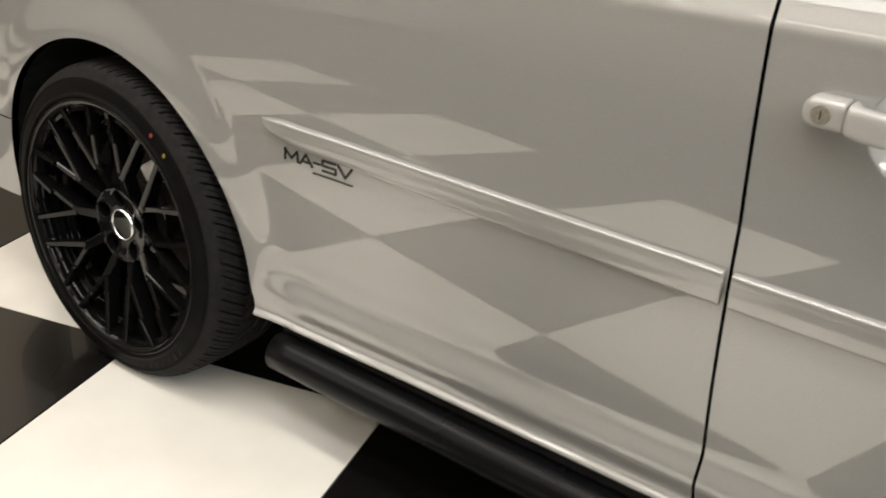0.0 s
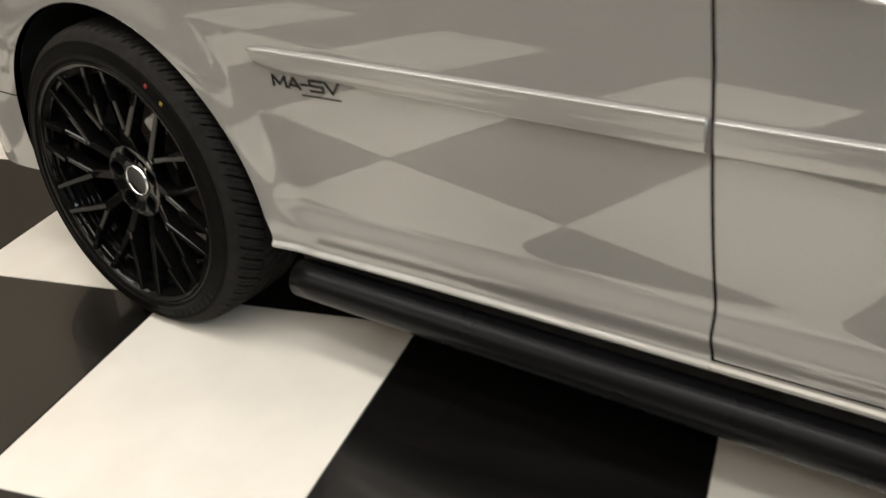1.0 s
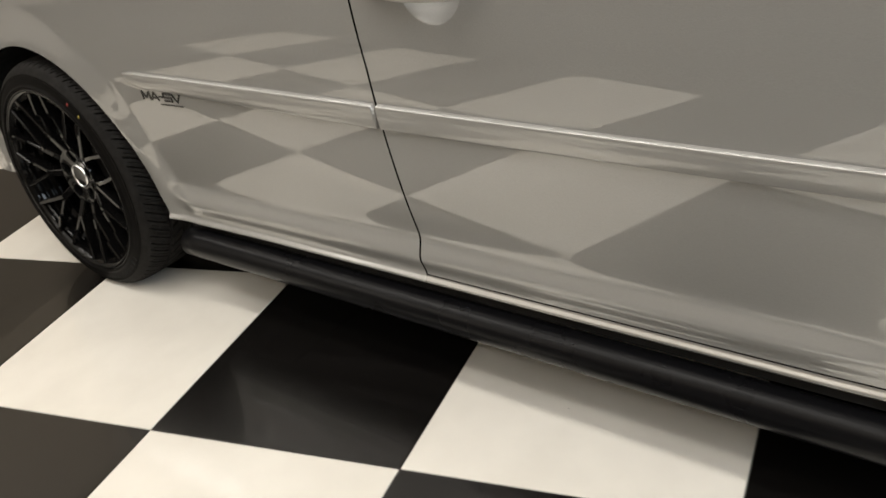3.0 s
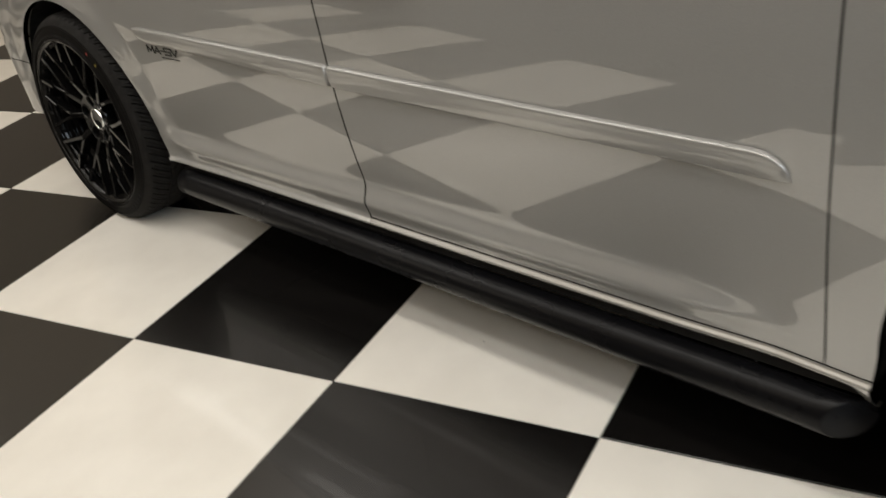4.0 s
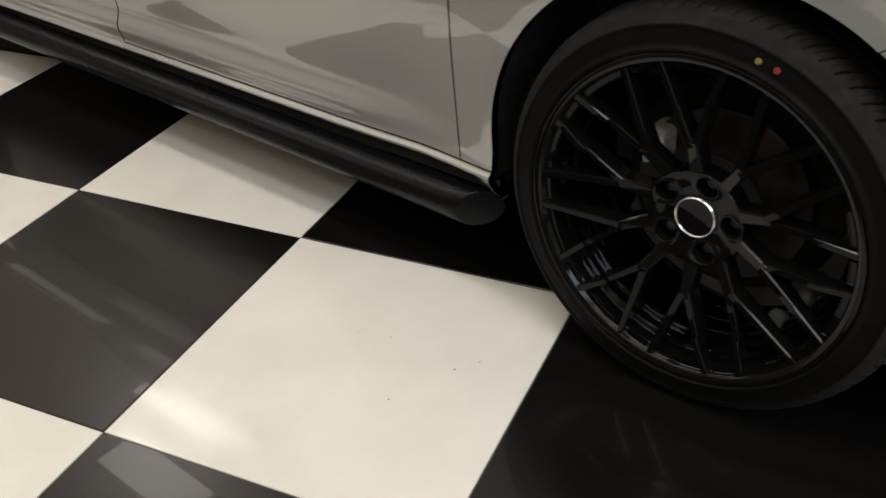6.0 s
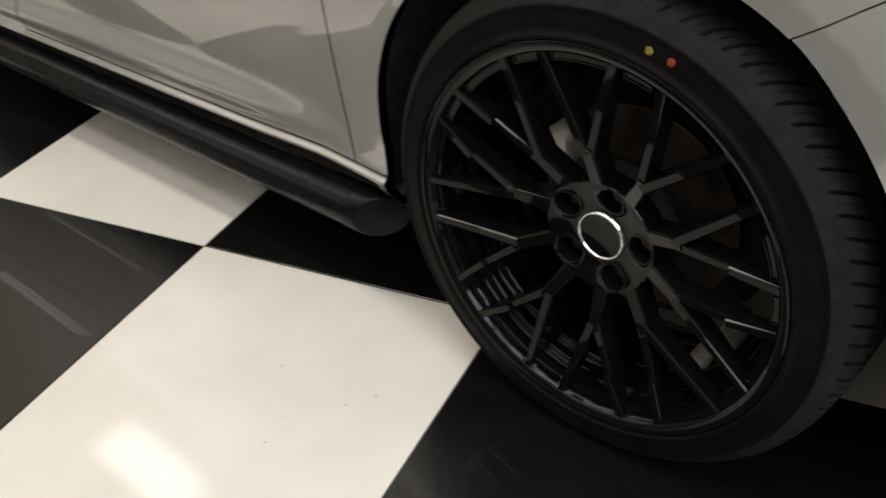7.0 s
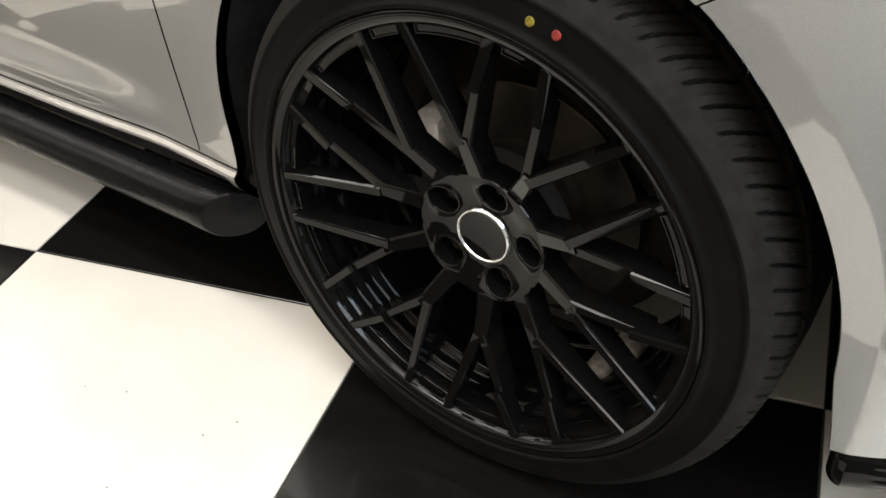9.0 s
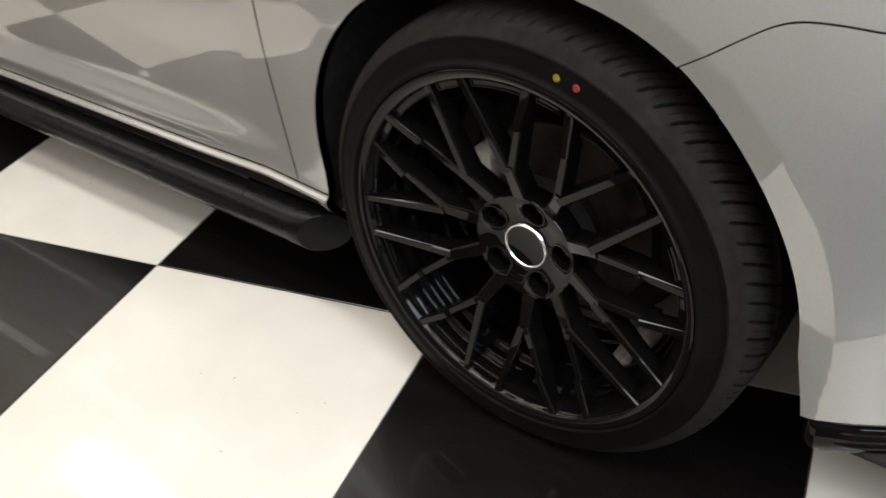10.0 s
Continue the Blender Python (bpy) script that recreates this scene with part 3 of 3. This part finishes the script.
# ---- wheels ----
def groove(a, y, r):
    if r < 0.296 or y > 0.15:
        return 0.0
    d = 0.0
    for mid in (0.040, 0.080, 0.118):
        d = max(d, 1 - ease(0.0012, 0.0036, abs(y - mid)))
    if y < 0.0375:
        u = (a + (y + 0.02) * 1.9) * 80 / (2 * math.pi)
        f = abs(u - round(u))
        d = max(d, (1 - ease(0.05, 0.09, f)) * ease(-0.022, -0.010, y))
        g = abs(u + 0.5 - round(u + 0.5))
        d = max(d, 0.3 * (1 - ease(0.02, 0.05, g)) * ease(-0.018, -0.008, y))
    elif 0.043 < y < 0.114:
        u = (a - (y - 0.04) * 2.2) * 58 / (2 * math.pi)
        f = abs(u - round(u))
        d = max(d, 0.8 * (1 - ease(0.05, 0.09, f)))
    return -0.0075 * d


SHOULDER = [(-0.0340, 0.2950), (-0.0260, 0.3052), (-0.0160, 0.3120), (-0.0040, 0.3165), (0.0120, 0.3185), (0.0600, 0.3197), (0.1100, 0.3190), (0.1500, 0.3160)]
TYRE = [(0.17, 0.235), (0.182, 0.262), (0.176, 0.295), (0.160, 0.311)]
TYRE += [(y, curve_at(SHOULDER, y)) for y in [0.15 - 0.0035 * k for k in range(33)] + [0.0335 - 0.0025 * k for k in range(27)]]
TYRE += [(-0.0345, 0.2945), (-0.0364, 0.2935), (-0.0366, 0.2910), (-0.0352, 0.2895), (-0.0362, 0.2850), (-0.0377, 0.2780), (-0.0386, 0.2710), (-0.0394, 0.2660), (-0.0430, 0.2640), (-0.0447, 0.2615), (-0.0432, 0.2590), (-0.0390, 0.2575),
         (-0.030, 0.252), (-0.01, 0.235)]
RIM = [(0.165, 0.236), (0.16, 0.228), (0.135, 0.2165)] + [(0.13 - 0.00225 * k, 0.2128 - 0.0016 * math.cos(2 * math.pi * k / 15) - 0.0008 * k / 44) for k in range(45)] + [(0.029 - 0.0016 * k, 0.2112 + 0.0198 * k / 26 - 0.0016 * math.sin(2 * math.pi * k / 13)) for k in range(27)] + [(-0.024, 0.2325), (-0.0265, 0.2345), (-0.0275, 0.2395), (-0.0345, 0.2415), (-0.0385, 0.2440), (-0.0405, 0.2490),
       (-0.0422, 0.2535), (-0.0410, 0.2575), (-0.034, 0.2590), (-0.02, 0.247)]


def stick(bm, p0, p1, w0, w1, deep0, deep1):
    """A spoke's limb between two (r, angle, y) places: a narrow face, a chamfer and a deeper back."""
    def at(p):
        return Vector((p[0] * math.cos(radians(p[1])), p[2], p[0] * math.sin(radians(p[1]))))
    a, b = at(p0), at(p1)
    along = (b - a).normalized()
    across = along.cross(Vector((0, 1, 0))).normalized()
    rings = []
    for c, w, deep in ((a, w0, deep0), (b, w1, deep1)):
        rings.append([bm.verts.new(c + across * (w * s) + Vector((0, d, 0))) for s, d in
                      ((-0.36, 0.0), (0.36, 0.0), (0.5, 0.0022), (0.53, deep), (-0.53, deep), (-0.5, 0.0022))])
    for k in range(6):
        bm.faces.new((rings[0][k], rings[0][(k + 1) % 6], rings[1][(k + 1) % 6], rings[1][k]))
    bm.faces.new(rings[0])
    bm.faces.new(rings[1][::-1])


def hub_face(outer, inner, lugs, hole, y0, y1):
    """A lobed hub: a dished face with a deep round bolt hole in each fifth, and a skirt round it."""
    bm = bmesh.new()
    n = 56

    def dish(x, z):
        return y0 - 0.008 * ease(0.034, 0.080, math.hypot(x, z))
    for lx, lz in lugs:
        mid = math.atan2(lz, lx)
        rings = []
        for k in range(n):
            f = mid + 2 * math.pi * (k + 0.5) / n
            cx, cz = math.cos(f), math.sin(f)
            lo, hi = hole, 0.1
            for step in range(30):
                d = (lo + hi) / 2
                x, z = lx + d * cx, lz + d * cz
                r, a = math.hypot(x, z), math.atan2(z, x)
                off = (a - mid + math.pi) % (2 * math.pi) - math.pi
                inside = inner < r < outer(a) and abs(off) < math.pi / 5
                lo, hi = (d, hi) if inside else (lo, d)
            ring = []
            for d, drop in ((lo, 0), ((lo + hole) / 2, 0), (hole + 0.0022, 0), (hole + 0.0008, -0.0012), (hole, 0.0006), (hole * 0.93, 0.022)):
                x, z = lx + d * cx, lz + d * cz
                ring.append(bm.verts.new((x, dish(x, z) + drop, z)))
            rings.append(ring)
        for k in range(n):
            a, b = rings[k], rings[(k + 1) % n]
            for m in range(5):
                bm.faces.new((a[m], a[m + 1], b[m + 1], b[m]))
    bmesh.ops.remove_doubles(bm, verts=bm.verts, dist=2e-5)
    skirt = bmesh.new()
    rim = []
    for k in range(160):
        a = 2 * math.pi * k / 160
        r = outer(a)
        x, z = r * math.cos(a), r * math.sin(a)
        rim.append([skirt.verts.new((x * g, dish(x, z) + d, z * g)) for g, d in ((0.998, 0.0), (1.018, 0.0018), (1.03, y1))])
    for k in range(160):
        a, b = rim[k], rim[(k + 1) % 160]
        for m in range(2):
            skirt.faces.new((a[m], a[m + 1], b[m + 1], b[m]))
    return bm, skirt


def ledge(span):
    """The framed ledge at a window's outer edge, centred on the x axis."""
    bm = bmesh.new()
    rs = [0.2306, 0.2312, 0.2322, 0.2328, 0.2365, 0.2392, 0.2398, 0.2408, 0.2412]
    half, thin = radians(span) / 2, radians(0.30)
    angles = [-half, -half + thin * 0.4, -half + thin * 1.4, -half + thin * 1.9]
    angles = angles + [(-half + thin * 1.9) * (1 - 2 * k / 10) for k in range(1, 10)] + [-a for a in angles[::-1]]
    rows = []
    for i, a in enumerate(angles):
        row = []
        for j, r in enumerate(rs):
            edge = j in (0, 8) or i in (0, len(angles) - 1)
            lip = j in (1, 2, 6, 7) or i in (1, 2, len(angles) - 3, len(angles) - 2)
            row.append(bm.verts.new((r * math.cos(a), -0.026 if edge else (-0.0302 if lip else -0.0284), r * math.sin(a))))
        rows.append(row)
    for a, b in zip(rows, rows[1:]):
        for j in range(len(rs) - 1):
            bm.faces.new((a[j], a[j + 1], b[j + 1], b[j]))
    return bm


FIRST = 3.3
bm = lathe(RIM[74:], 160)
wheel = part("wheel", bm, GLOSS_BLACK, van, "gloss black alloy wheel with ten split spokes", smooth=True)
part("rim_barrel", lathe(RIM[:75], 160), SATIN_BLACK, wheel, "satin black ribbed rim barrel", smooth=True)
tyre = part("tyre", lathe(TYRE, 1600, groove), RUBBER, wheel, "black low-profile rubber tyre", smooth=True)
tyre.data.materials.append(TREAD)
for f in tyre.data.polygons:
    f.use_smooth = math.hypot(f.center.x, f.center.z) < 0.2955
    f.material_index = 0 if f.use_smooth else 1
for kind in (0, 1):
    bm = bmesh.new()
    stick(bm, (0.0722, FIRST + 18, -0.0050), (0.126, FIRST + 18, -0.0245), 0.0215, 0.0165, 0.03, 0.03)
    for s in (-1, 1):
        if (s < 0) == (kind == 0):
            # the limb beside a bolt: its inner half lies lower, its outer half ends in a raised step
            stick(bm, (0.118, FIRST + 18 + s * 1.1, -0.0215), (0.200, FIRST + 18 + s * 8.4, -0.0305), 0.0125, 0.0095, 0.030, 0.028)
            stick(bm, (0.186, FIRST + 18 + s * 7.4, -0.0345), (0.2465, FIRST + 18 + s * 11.3, -0.0372), 0.0105, 0.0118, 0.026, 0.02)
        else:
            stick(bm, (0.118, FIRST + 18 + s * 1.1, -0.0235), (0.2465, FIRST + 18 + s * 11.4, -0.0372), 0.0130, 0.0100, 0.030, 0.022)
    spoke = part("spoke", bm, GLOSS_BLACK, wheel)
    spoke.matrix_basis = Matrix.Rotation(-radians(36 * kind), 4, "Y")
    for k in range(1, 5):
        shared("spoke", spoke, wheel, Matrix.Rotation(-radians(36 * kind + 72 * k), 4, "Y"))
lugs = [(0.056 * math.cos(radians(FIRST + 72 * k)), 0.056 * math.sin(radians(FIRST + 72 * k))) for k in range(5)]
bm, skirt = hub_face(lambda a: 0.0752 + 0.0008 * math.cos(5 * (a - radians(FIRST))), 0.0300, lugs, 0.0165, 0.002, 0.035)
part("hub", bm, GLOSS_BLACK, wheel, smooth=True)
part("hub_skirt", skirt, GLOSS_BLACK, wheel, smooth=True)
for span, first in ((17.8, 18.0), (8.6, 0.0)):
    one = part("rim_ledge", ledge(span), GLOSS_BLACK, wheel)
    one.matrix_basis = Matrix.Rotation(-radians(FIRST + first), 4, "Y")
    for k in range(1, 10):
        shared("rim_ledge", one, wheel, Matrix.Rotation(-radians(FIRST + first + 36 * k), 4, "Y"))
bm = lathe([(0.026, 0.0), (0.026, 0.080), (0.04, 0.085)], 40)
part("hub_back", bm, DARK, wheel, smooth=True)
bm = lathe([(0.004, 0.0), (0.004, 0.005), (0.001, 0.006), (0.001, 0.0085), (0.013, 0.0095)], 6)
bolt = part("wheel_bolt", bm, STEEL, wheel, "steel wheel bolt sunk in its hole")
bolt.matrix_basis = Matrix.Translation((lugs[0][0], 0.014, lugs[0][1]))
for x, z in lugs[1:]:
    shared("wheel_bolt", bolt, wheel, Matrix.Translation((x, 0.014, z)))
bm = lathe([(0.004, 0.0288), (-0.0015, 0.0293), (-0.0022, 0.0305), (-0.0015, 0.0320), (0.004, 0.0327)], 64)
part("cap_ring", bm, CHROME, wheel, "thin chrome ring", smooth=True)
bm = lathe([(0.0022, 0.0), (0.0020, 0.010), (0.0010, 0.022), (0.0, 0.029)], 48)
part("centre_cap", bm, GLOSS_BLACK, wheel, "plain black centre cap", smooth=True)
bm = lathe([(0.072, 0.04), (0.070, 0.072), (0.080, 0.075), (0.080, 0.136), (0.081, 0.138), (0.102, 0.138), (0.103, 0.07)], 72)
part("brake_disc", bm, DISC, wheel, "worn steel brake disc", smooth=False)


bm = lathe([(0.118, 0.05), (0.112, 0.110), (0.116, 0.172), (0.124, 0.176), (0.126, 0.05)], 64)
part("brake_shield", bm, DARK, wheel, "dark pressed steel brake shield", smooth=True)


def caliper(angle):
    bm = bmesh.new()
    rows = []
    for i in range(25):
        a = radians(angle - 13 + 26 * i / 24)
        e = 0.10 + 0.90 * (1 - ((i - 12) / 12) ** 2)
        rows.append([bm.verts.new((r * math.cos(a), y, r * math.sin(a))) for r, y in
                     ((0.121 + 0.018 * e, 0.049), (0.121 + 0.006 * e, 0.041), (0.118 - 0.018 * e, 0.037), (0.118 - 0.026 * e, 0.044), (0.118 - 0.026 * e, 0.068), (0.122, 0.100), (0.122 + 0.026 * e, 0.100), (0.122 + 0.026 * e, 0.060))])
    for a, b in zip(rows, rows[1:]):
        for j in range(8):
            bm.faces.new((a[j], a[(j + 1) % 8], b[(j + 1) % 8], b[j]))
    bm.faces.new(rows[0])
    bm.faces.new(rows[-1][::-1])
    return bm


part("brake_caliper", caliper(146), CAST, wheel, "bare cast alloy brake caliper")
CAMBER = Matrix.Rotation(radians(-2.2), 4, "X")
wheel.matrix_basis = Matrix.Translation((0, 0, HUB)) @ CAMBER


def mark(angle, r, y, mat, name, parent, size=0.0046):
    bm = lathe([(-0.0006, 0.0), (-0.0006, size * 0.8), (0.0006, size)], 16)
    o = part(name, bm, mat, parent)
    o.matrix_basis = Matrix.Translation((r * math.cos(radians(angle)), y, r * math.sin(radians(angle)))) @ Matrix.Rotation(radians(-9), 4, "X")
    return o


def copy_wheel(m):
    made = {}
    for o in (wheel, *wheel.children):
        made[o] = o.copy()
        scene.collection.objects.link(made[o])
        made[o].parent = van if o is wheel else made[wheel]
    made[wheel].matrix_basis = m
    return made[wheel]


REAR_TURN = 14.0
rear_wheel = copy_wheel(Matrix.Translation((-BASE, 0, HUB)) @ CAMBER @ Matrix.Rotation(-radians(REAR_TURN), 4, "Y"))
# the rear brake does not turn with its wheel, and its caliper sits above the hub
for o in rear_wheel.children:
    if o.name.startswith("brake_caliper"):
        o.matrix_basis = Matrix.Rotation(radians(146 - 67 + REAR_TURN), 4, "Y")
for x in (0.0, -BASE):
    copy_wheel(Matrix.Translation((x, WIDE, HUB)) @ Matrix.Rotation(math.pi, 4, "Z"))
mark(69.0, 0.2785, -0.0380, RED, "red_dot", wheel)
mark(74.3, 0.2770, -0.0382, YELLOW, "yellow_dot", wheel)
mark(55.0 - REAR_TURN, 0.2785, -0.0380, RED, "red_dot", rear_wheel)
mark(46.0 - REAR_TURN, 0.2770, -0.0382, YELLOW, "yellow_dot", rear_wheel)

# bare metal of the front brake's carrier, seen between the spokes: two worn cast lugs
def carrier_lug(wide, tall):
    bm = bmesh.new()
    outline = ((-0.5, -0.30), (-0.22, -0.5), (0.30, -0.42), (0.5, -0.10), (0.36, 0.34), (0.02, 0.5), (-0.40, 0.28))
    rows = [[bm.verts.new((x * wide * f, y, z * tall * f)) for x, z in outline] for y, f in ((-0.010, 0.55), (-0.006, 0.86), (0.002, 1.0), (0.03, 1.05))]
    for a, b in zip(rows, rows[1:]):
        for k in range(len(outline)):
            j = (k + 1) % len(outline)
            bm.faces.new((a[k], a[j], b[j], b[k]))
    bm.faces.new(rows[0])
    return bm


for x, z, wide, tall, turn in ((0.152, 0.193, 0.032, 0.024, 35), (0.120, 0.144, 0.032, 0.022, 20)):
    lug = part("brake_carrier", carrier_lug(wide, tall), CARRIER, wheel, "bare cast brake carrier", smooth=True)
    lug.matrix_basis = Matrix.Translation((x, 0.050, z - HUB)) @ Matrix.Rotation(radians(turn), 4, "Y")

# raised lettering on the rear tyre, too worn to read
bm = bmesh.new()
for k in range(8):
    a = radians(-75 + 4.6 * k - REAR_TURN)
    tilt = Matrix.Translation((0.2785 * math.cos(a), -0.0378, 0.2785 * math.sin(a))) @ Matrix.Rotation(-a, 4, "Y")
    bmesh.ops.create_cube(bm, size=1.0, matrix=tilt @ Matrix.Diagonal((0.013, 0.0016, 0.0055, 1)))
part("sidewall_mark", bm, PLASTIC, rear_wheel, "faint dark raised tyre marking")

# ---- room ----
X0, X1, Y0, Y1, TALL = -6.6, 7.2, -5.4, 5.4, 3.0
bm = bmesh.new()
box(bm, (X0 - 0.2, Y0 - 0.2, -0.15), (X1 + 0.2, Y1 + 0.2, -0.0025))
floor = mesh_object("floor", bm, GROUT, smooth=False)
tagged(floor, "checkered floor of polished black and white tiles", "floor", kind="structure")
for name, lo, hi in (("wall_west", (X0 - 0.2, Y0, -0.0025), (X0, Y1, TALL)), ("wall_east", (X1, Y0, -0.0025), (X1 + 0.2, Y1, TALL)),
                     ("wall_north", (X0 - 0.2, Y1, -0.0025), (X1 + 0.2, Y1 + 0.2, TALL)), ("wall_south", (X0 - 0.2, Y0 - 0.2, -0.0025), (X1 + 0.2, Y0, TALL))):
    bm = bmesh.new()
    box(bm, lo, hi)
    south = name == "wall_south"
    tagged(mesh_object(name, bm, WALL if south else WHITE_WALL, smooth=False), "plain beige painted wall" if south else "plain white painted wall", "wall", kind="structure")
# unseen dark strip, added to draw a dark line in the rear panel's reflection
bm = bmesh.new()
box(bm, (X0, Y0 + 0.01, -0.002), (X0 + 0.018, Y1 - 0.01, 0.11), 0.003)
tagged(mesh_object("baseboard", bm, PLASTIC, smooth=False), "dark strip added along the wall's foot for reflections", "baseboard", kind="structure")
bm = bmesh.new()
box(bm, (X0 - 0.2, Y0 - 0.2, TALL), (X1 + 0.2, Y1 + 0.2, TALL + 0.15))
tagged(mesh_object("ceiling", bm, CEILING, smooth=False), "plain pale ceiling", "ceiling", kind="structure")


def ceiling_light(x, y, wide, long, mat, turn=0):
    thing = new("ceiling_light")
    thing.matrix_world = pose(x, y, TALL - (0.05 if turn else 0), 0, 0, turn)
    tagged(thing, "glowing rectangular ceiling panel out of view", "light", group="ceiling lights")
    bm = bmesh.new()
    for lo, hi in (((-long / 2 - 0.03, -wide / 2 - 0.03, -0.05), (long / 2 + 0.03, -wide / 2, 0)), ((-long / 2 - 0.03, wide / 2, -0.05), (long / 2 + 0.03, wide / 2 + 0.03, 0)),
                   ((-long / 2 - 0.03, -wide / 2, -0.05), (-long / 2, wide / 2, 0)), ((long / 2, -wide / 2, -0.05), (long / 2 + 0.03, wide / 2, 0))):
        box(bm, lo, hi)
    part("frame", bm, CEILING, thing)
    bm = bmesh.new()
    box(bm, (-long / 2, -wide / 2, -0.045), (long / 2, wide / 2, -0.02))
    part("diffuser", bm, mat, thing)
    return thing


# wide unseen fill panels, added for soft light: a dim row over and behind the van, a bright row beside it
for i in range(5):
    ceiling_light(-4.9 + 2.44 * i, 2.95, 4.3, 2.38, DIM_FILL)
# the cool end panel replaces daylight, the west one lifts tile reflections
for i in range(5):
    ceiling_light(-4.9 + 2.44 * i, -2.75, 2.7, 2.38, DAYLIGHT_FILL if i == 4 else WEST_FILL if i == 0 else SOFT_FILL)


# two narrow panels hung level below the fill panels, over the car
for x, y in ((-1.25, 1.83), (-1.05, 1.28)):
    ceiling_light(x, y, 0.26, 0.75, LED_LAMP, -15.35)


def strip_light(x, y, power):
    """A long narrow lamp along the van, at a place given in the van's own axes."""
    at = van.matrix_world @ Vector((x, y, 0))
    thing = new("strip_light")
    thing.matrix_world = pose(at.x, at.y, TALL - 0.05, 0, 0, -15.35)
    tagged(thing, "white ceiling strip light with a frosted lens", "light", group="ceiling strip lights")
    bm = bmesh.new()
    box(bm, (-0.62, -0.17, 0.0), (0.62, 0.17, 0.05), 0.004)
    part("housing", bm, CEILING, thing)
    bm = bmesh.new()
    box(bm, (-0.60, -0.15, -0.006), (0.60, 0.15, 0.001), 0.002)
    part("lens", bm, STRIP_LENS, thing)
    lamp = bpy.data.lights.new("strip", "AREA")
    lamp.shape, lamp.size, lamp.size_y, lamp.energy, lamp.color, lamp.spread = "RECTANGLE", 1.2, 0.30, power, (1.0, 0.965, 0.91), radians(140)
    new("strip", lamp).matrix_world = pose(at.x, at.y, TALL - 0.06, 0, 0, -15.35)


# three rows along the van, beside it and behind the camera; all unseen, their layout assumed
for x in (-5.2, -3.6, -2.0, -0.4, 1.2, 2.8):
    strip_light(x, -0.70, STRIP_POWER)
    strip_light(x + 0.8, -1.46, 0.7 * STRIP_POWER)
    strip_light(x, -2.60, 0.25 * STRIP_POWER)

# floor tiles, each its own piece
S, JOINT = 0.6, 0.0012
bm = bmesh.new()
h = S / 2 - JOINT
top = [(-h + 0.0012, -h + 0.0012), (h - 0.0012, -h + 0.0012), (h - 0.0012, h - 0.0012), (-h + 0.0012, h - 0.0012)]
rim = [(-h, -h), (h, -h), (h, h), (-h, h)]
ta = [bm.verts.new((x, y, 0)) for x, y in top]
tb = [bm.verts.new((x, y, -0.0008)) for x, y in rim]
tc = [bm.verts.new((x, y, -0.0025)) for x, y in rim]
bm.faces.new(ta)
for k in range(4):
    j = (k + 1) % 4
    bm.faces.new((tb[k], tb[j], ta[j], ta[k]))
    bm.faces.new((tc[k], tc[j], tb[j], tb[k]))
me = bpy.data.meshes.new("tile")
bm.to_mesh(me)
bm.free()
white, black = me, me.copy()
white.materials.append(WHITE_TILE)
black.materials.append(BLACK_TILE)
rest = {0: ([], []), 1: ([], [])}
for i in range(-11, 12):
    for j in range(-9, 9):
        x, y = (i + 0.5) * S, (j + 0.5) * S
        if not (X0 < x - 0.31 and x + 0.31 < X1 + 0.4 and Y0 - 0.4 < y and y < Y1 + 0.4):
            continue
        odd = (i + j) % 2 if j >= -2 and (i > -6 or j >= 0) else 0
        if -7 <= i <= 8 and -7 <= j <= 8:
            o = new("tile", white if odd else black)
            o.parent = floor
            o.location = (x, y, 0)
        else:
            v, f = rest[odd]
            n = len(v)
            v += [(x - h, y - h, 0), (x + h, y - h, 0), (x + h, y + h, 0), (x - h, y + h, 0)]
            f.append((n, n + 1, n + 2, n + 3))
for odd, mat in ((0, BLACK_TILE), (1, WHITE_TILE)):
    me = bpy.data.meshes.new("far_tiles")
    me.from_pydata(rest[odd][0], [], rest[odd][1])
    me.materials.append(mat)
    o = new("far_tiles", me)
    o.parent = floor
    o["kind"] = "stuff"

# crumbs of grit on the floor
rng = random.Random(5)
bm = bmesh.new()
for x, y in ((0.857, 0.212), (1.596, -0.368), (1.667, -0.262), (1.465, -0.233), (1.527, -0.225), (1.699, -0.230)):
    r = rng.uniform(0.0008, 0.0013)
    bmesh.ops.create_icosphere(bm, subdivisions=1, radius=r, matrix=Matrix.Translation((x, y, r * 0.6)) @ Matrix.Rotation(rng.uniform(0, 3), 4, "Z") @ Matrix.Diagonal((1.3, 0.8, 0.6, 1)))
grit = mesh_object("grit", bm, GROUT, smooth=False)
tagged(grit, "small dark crumbs of grit on the white tiles", "grit", kind="stuff")
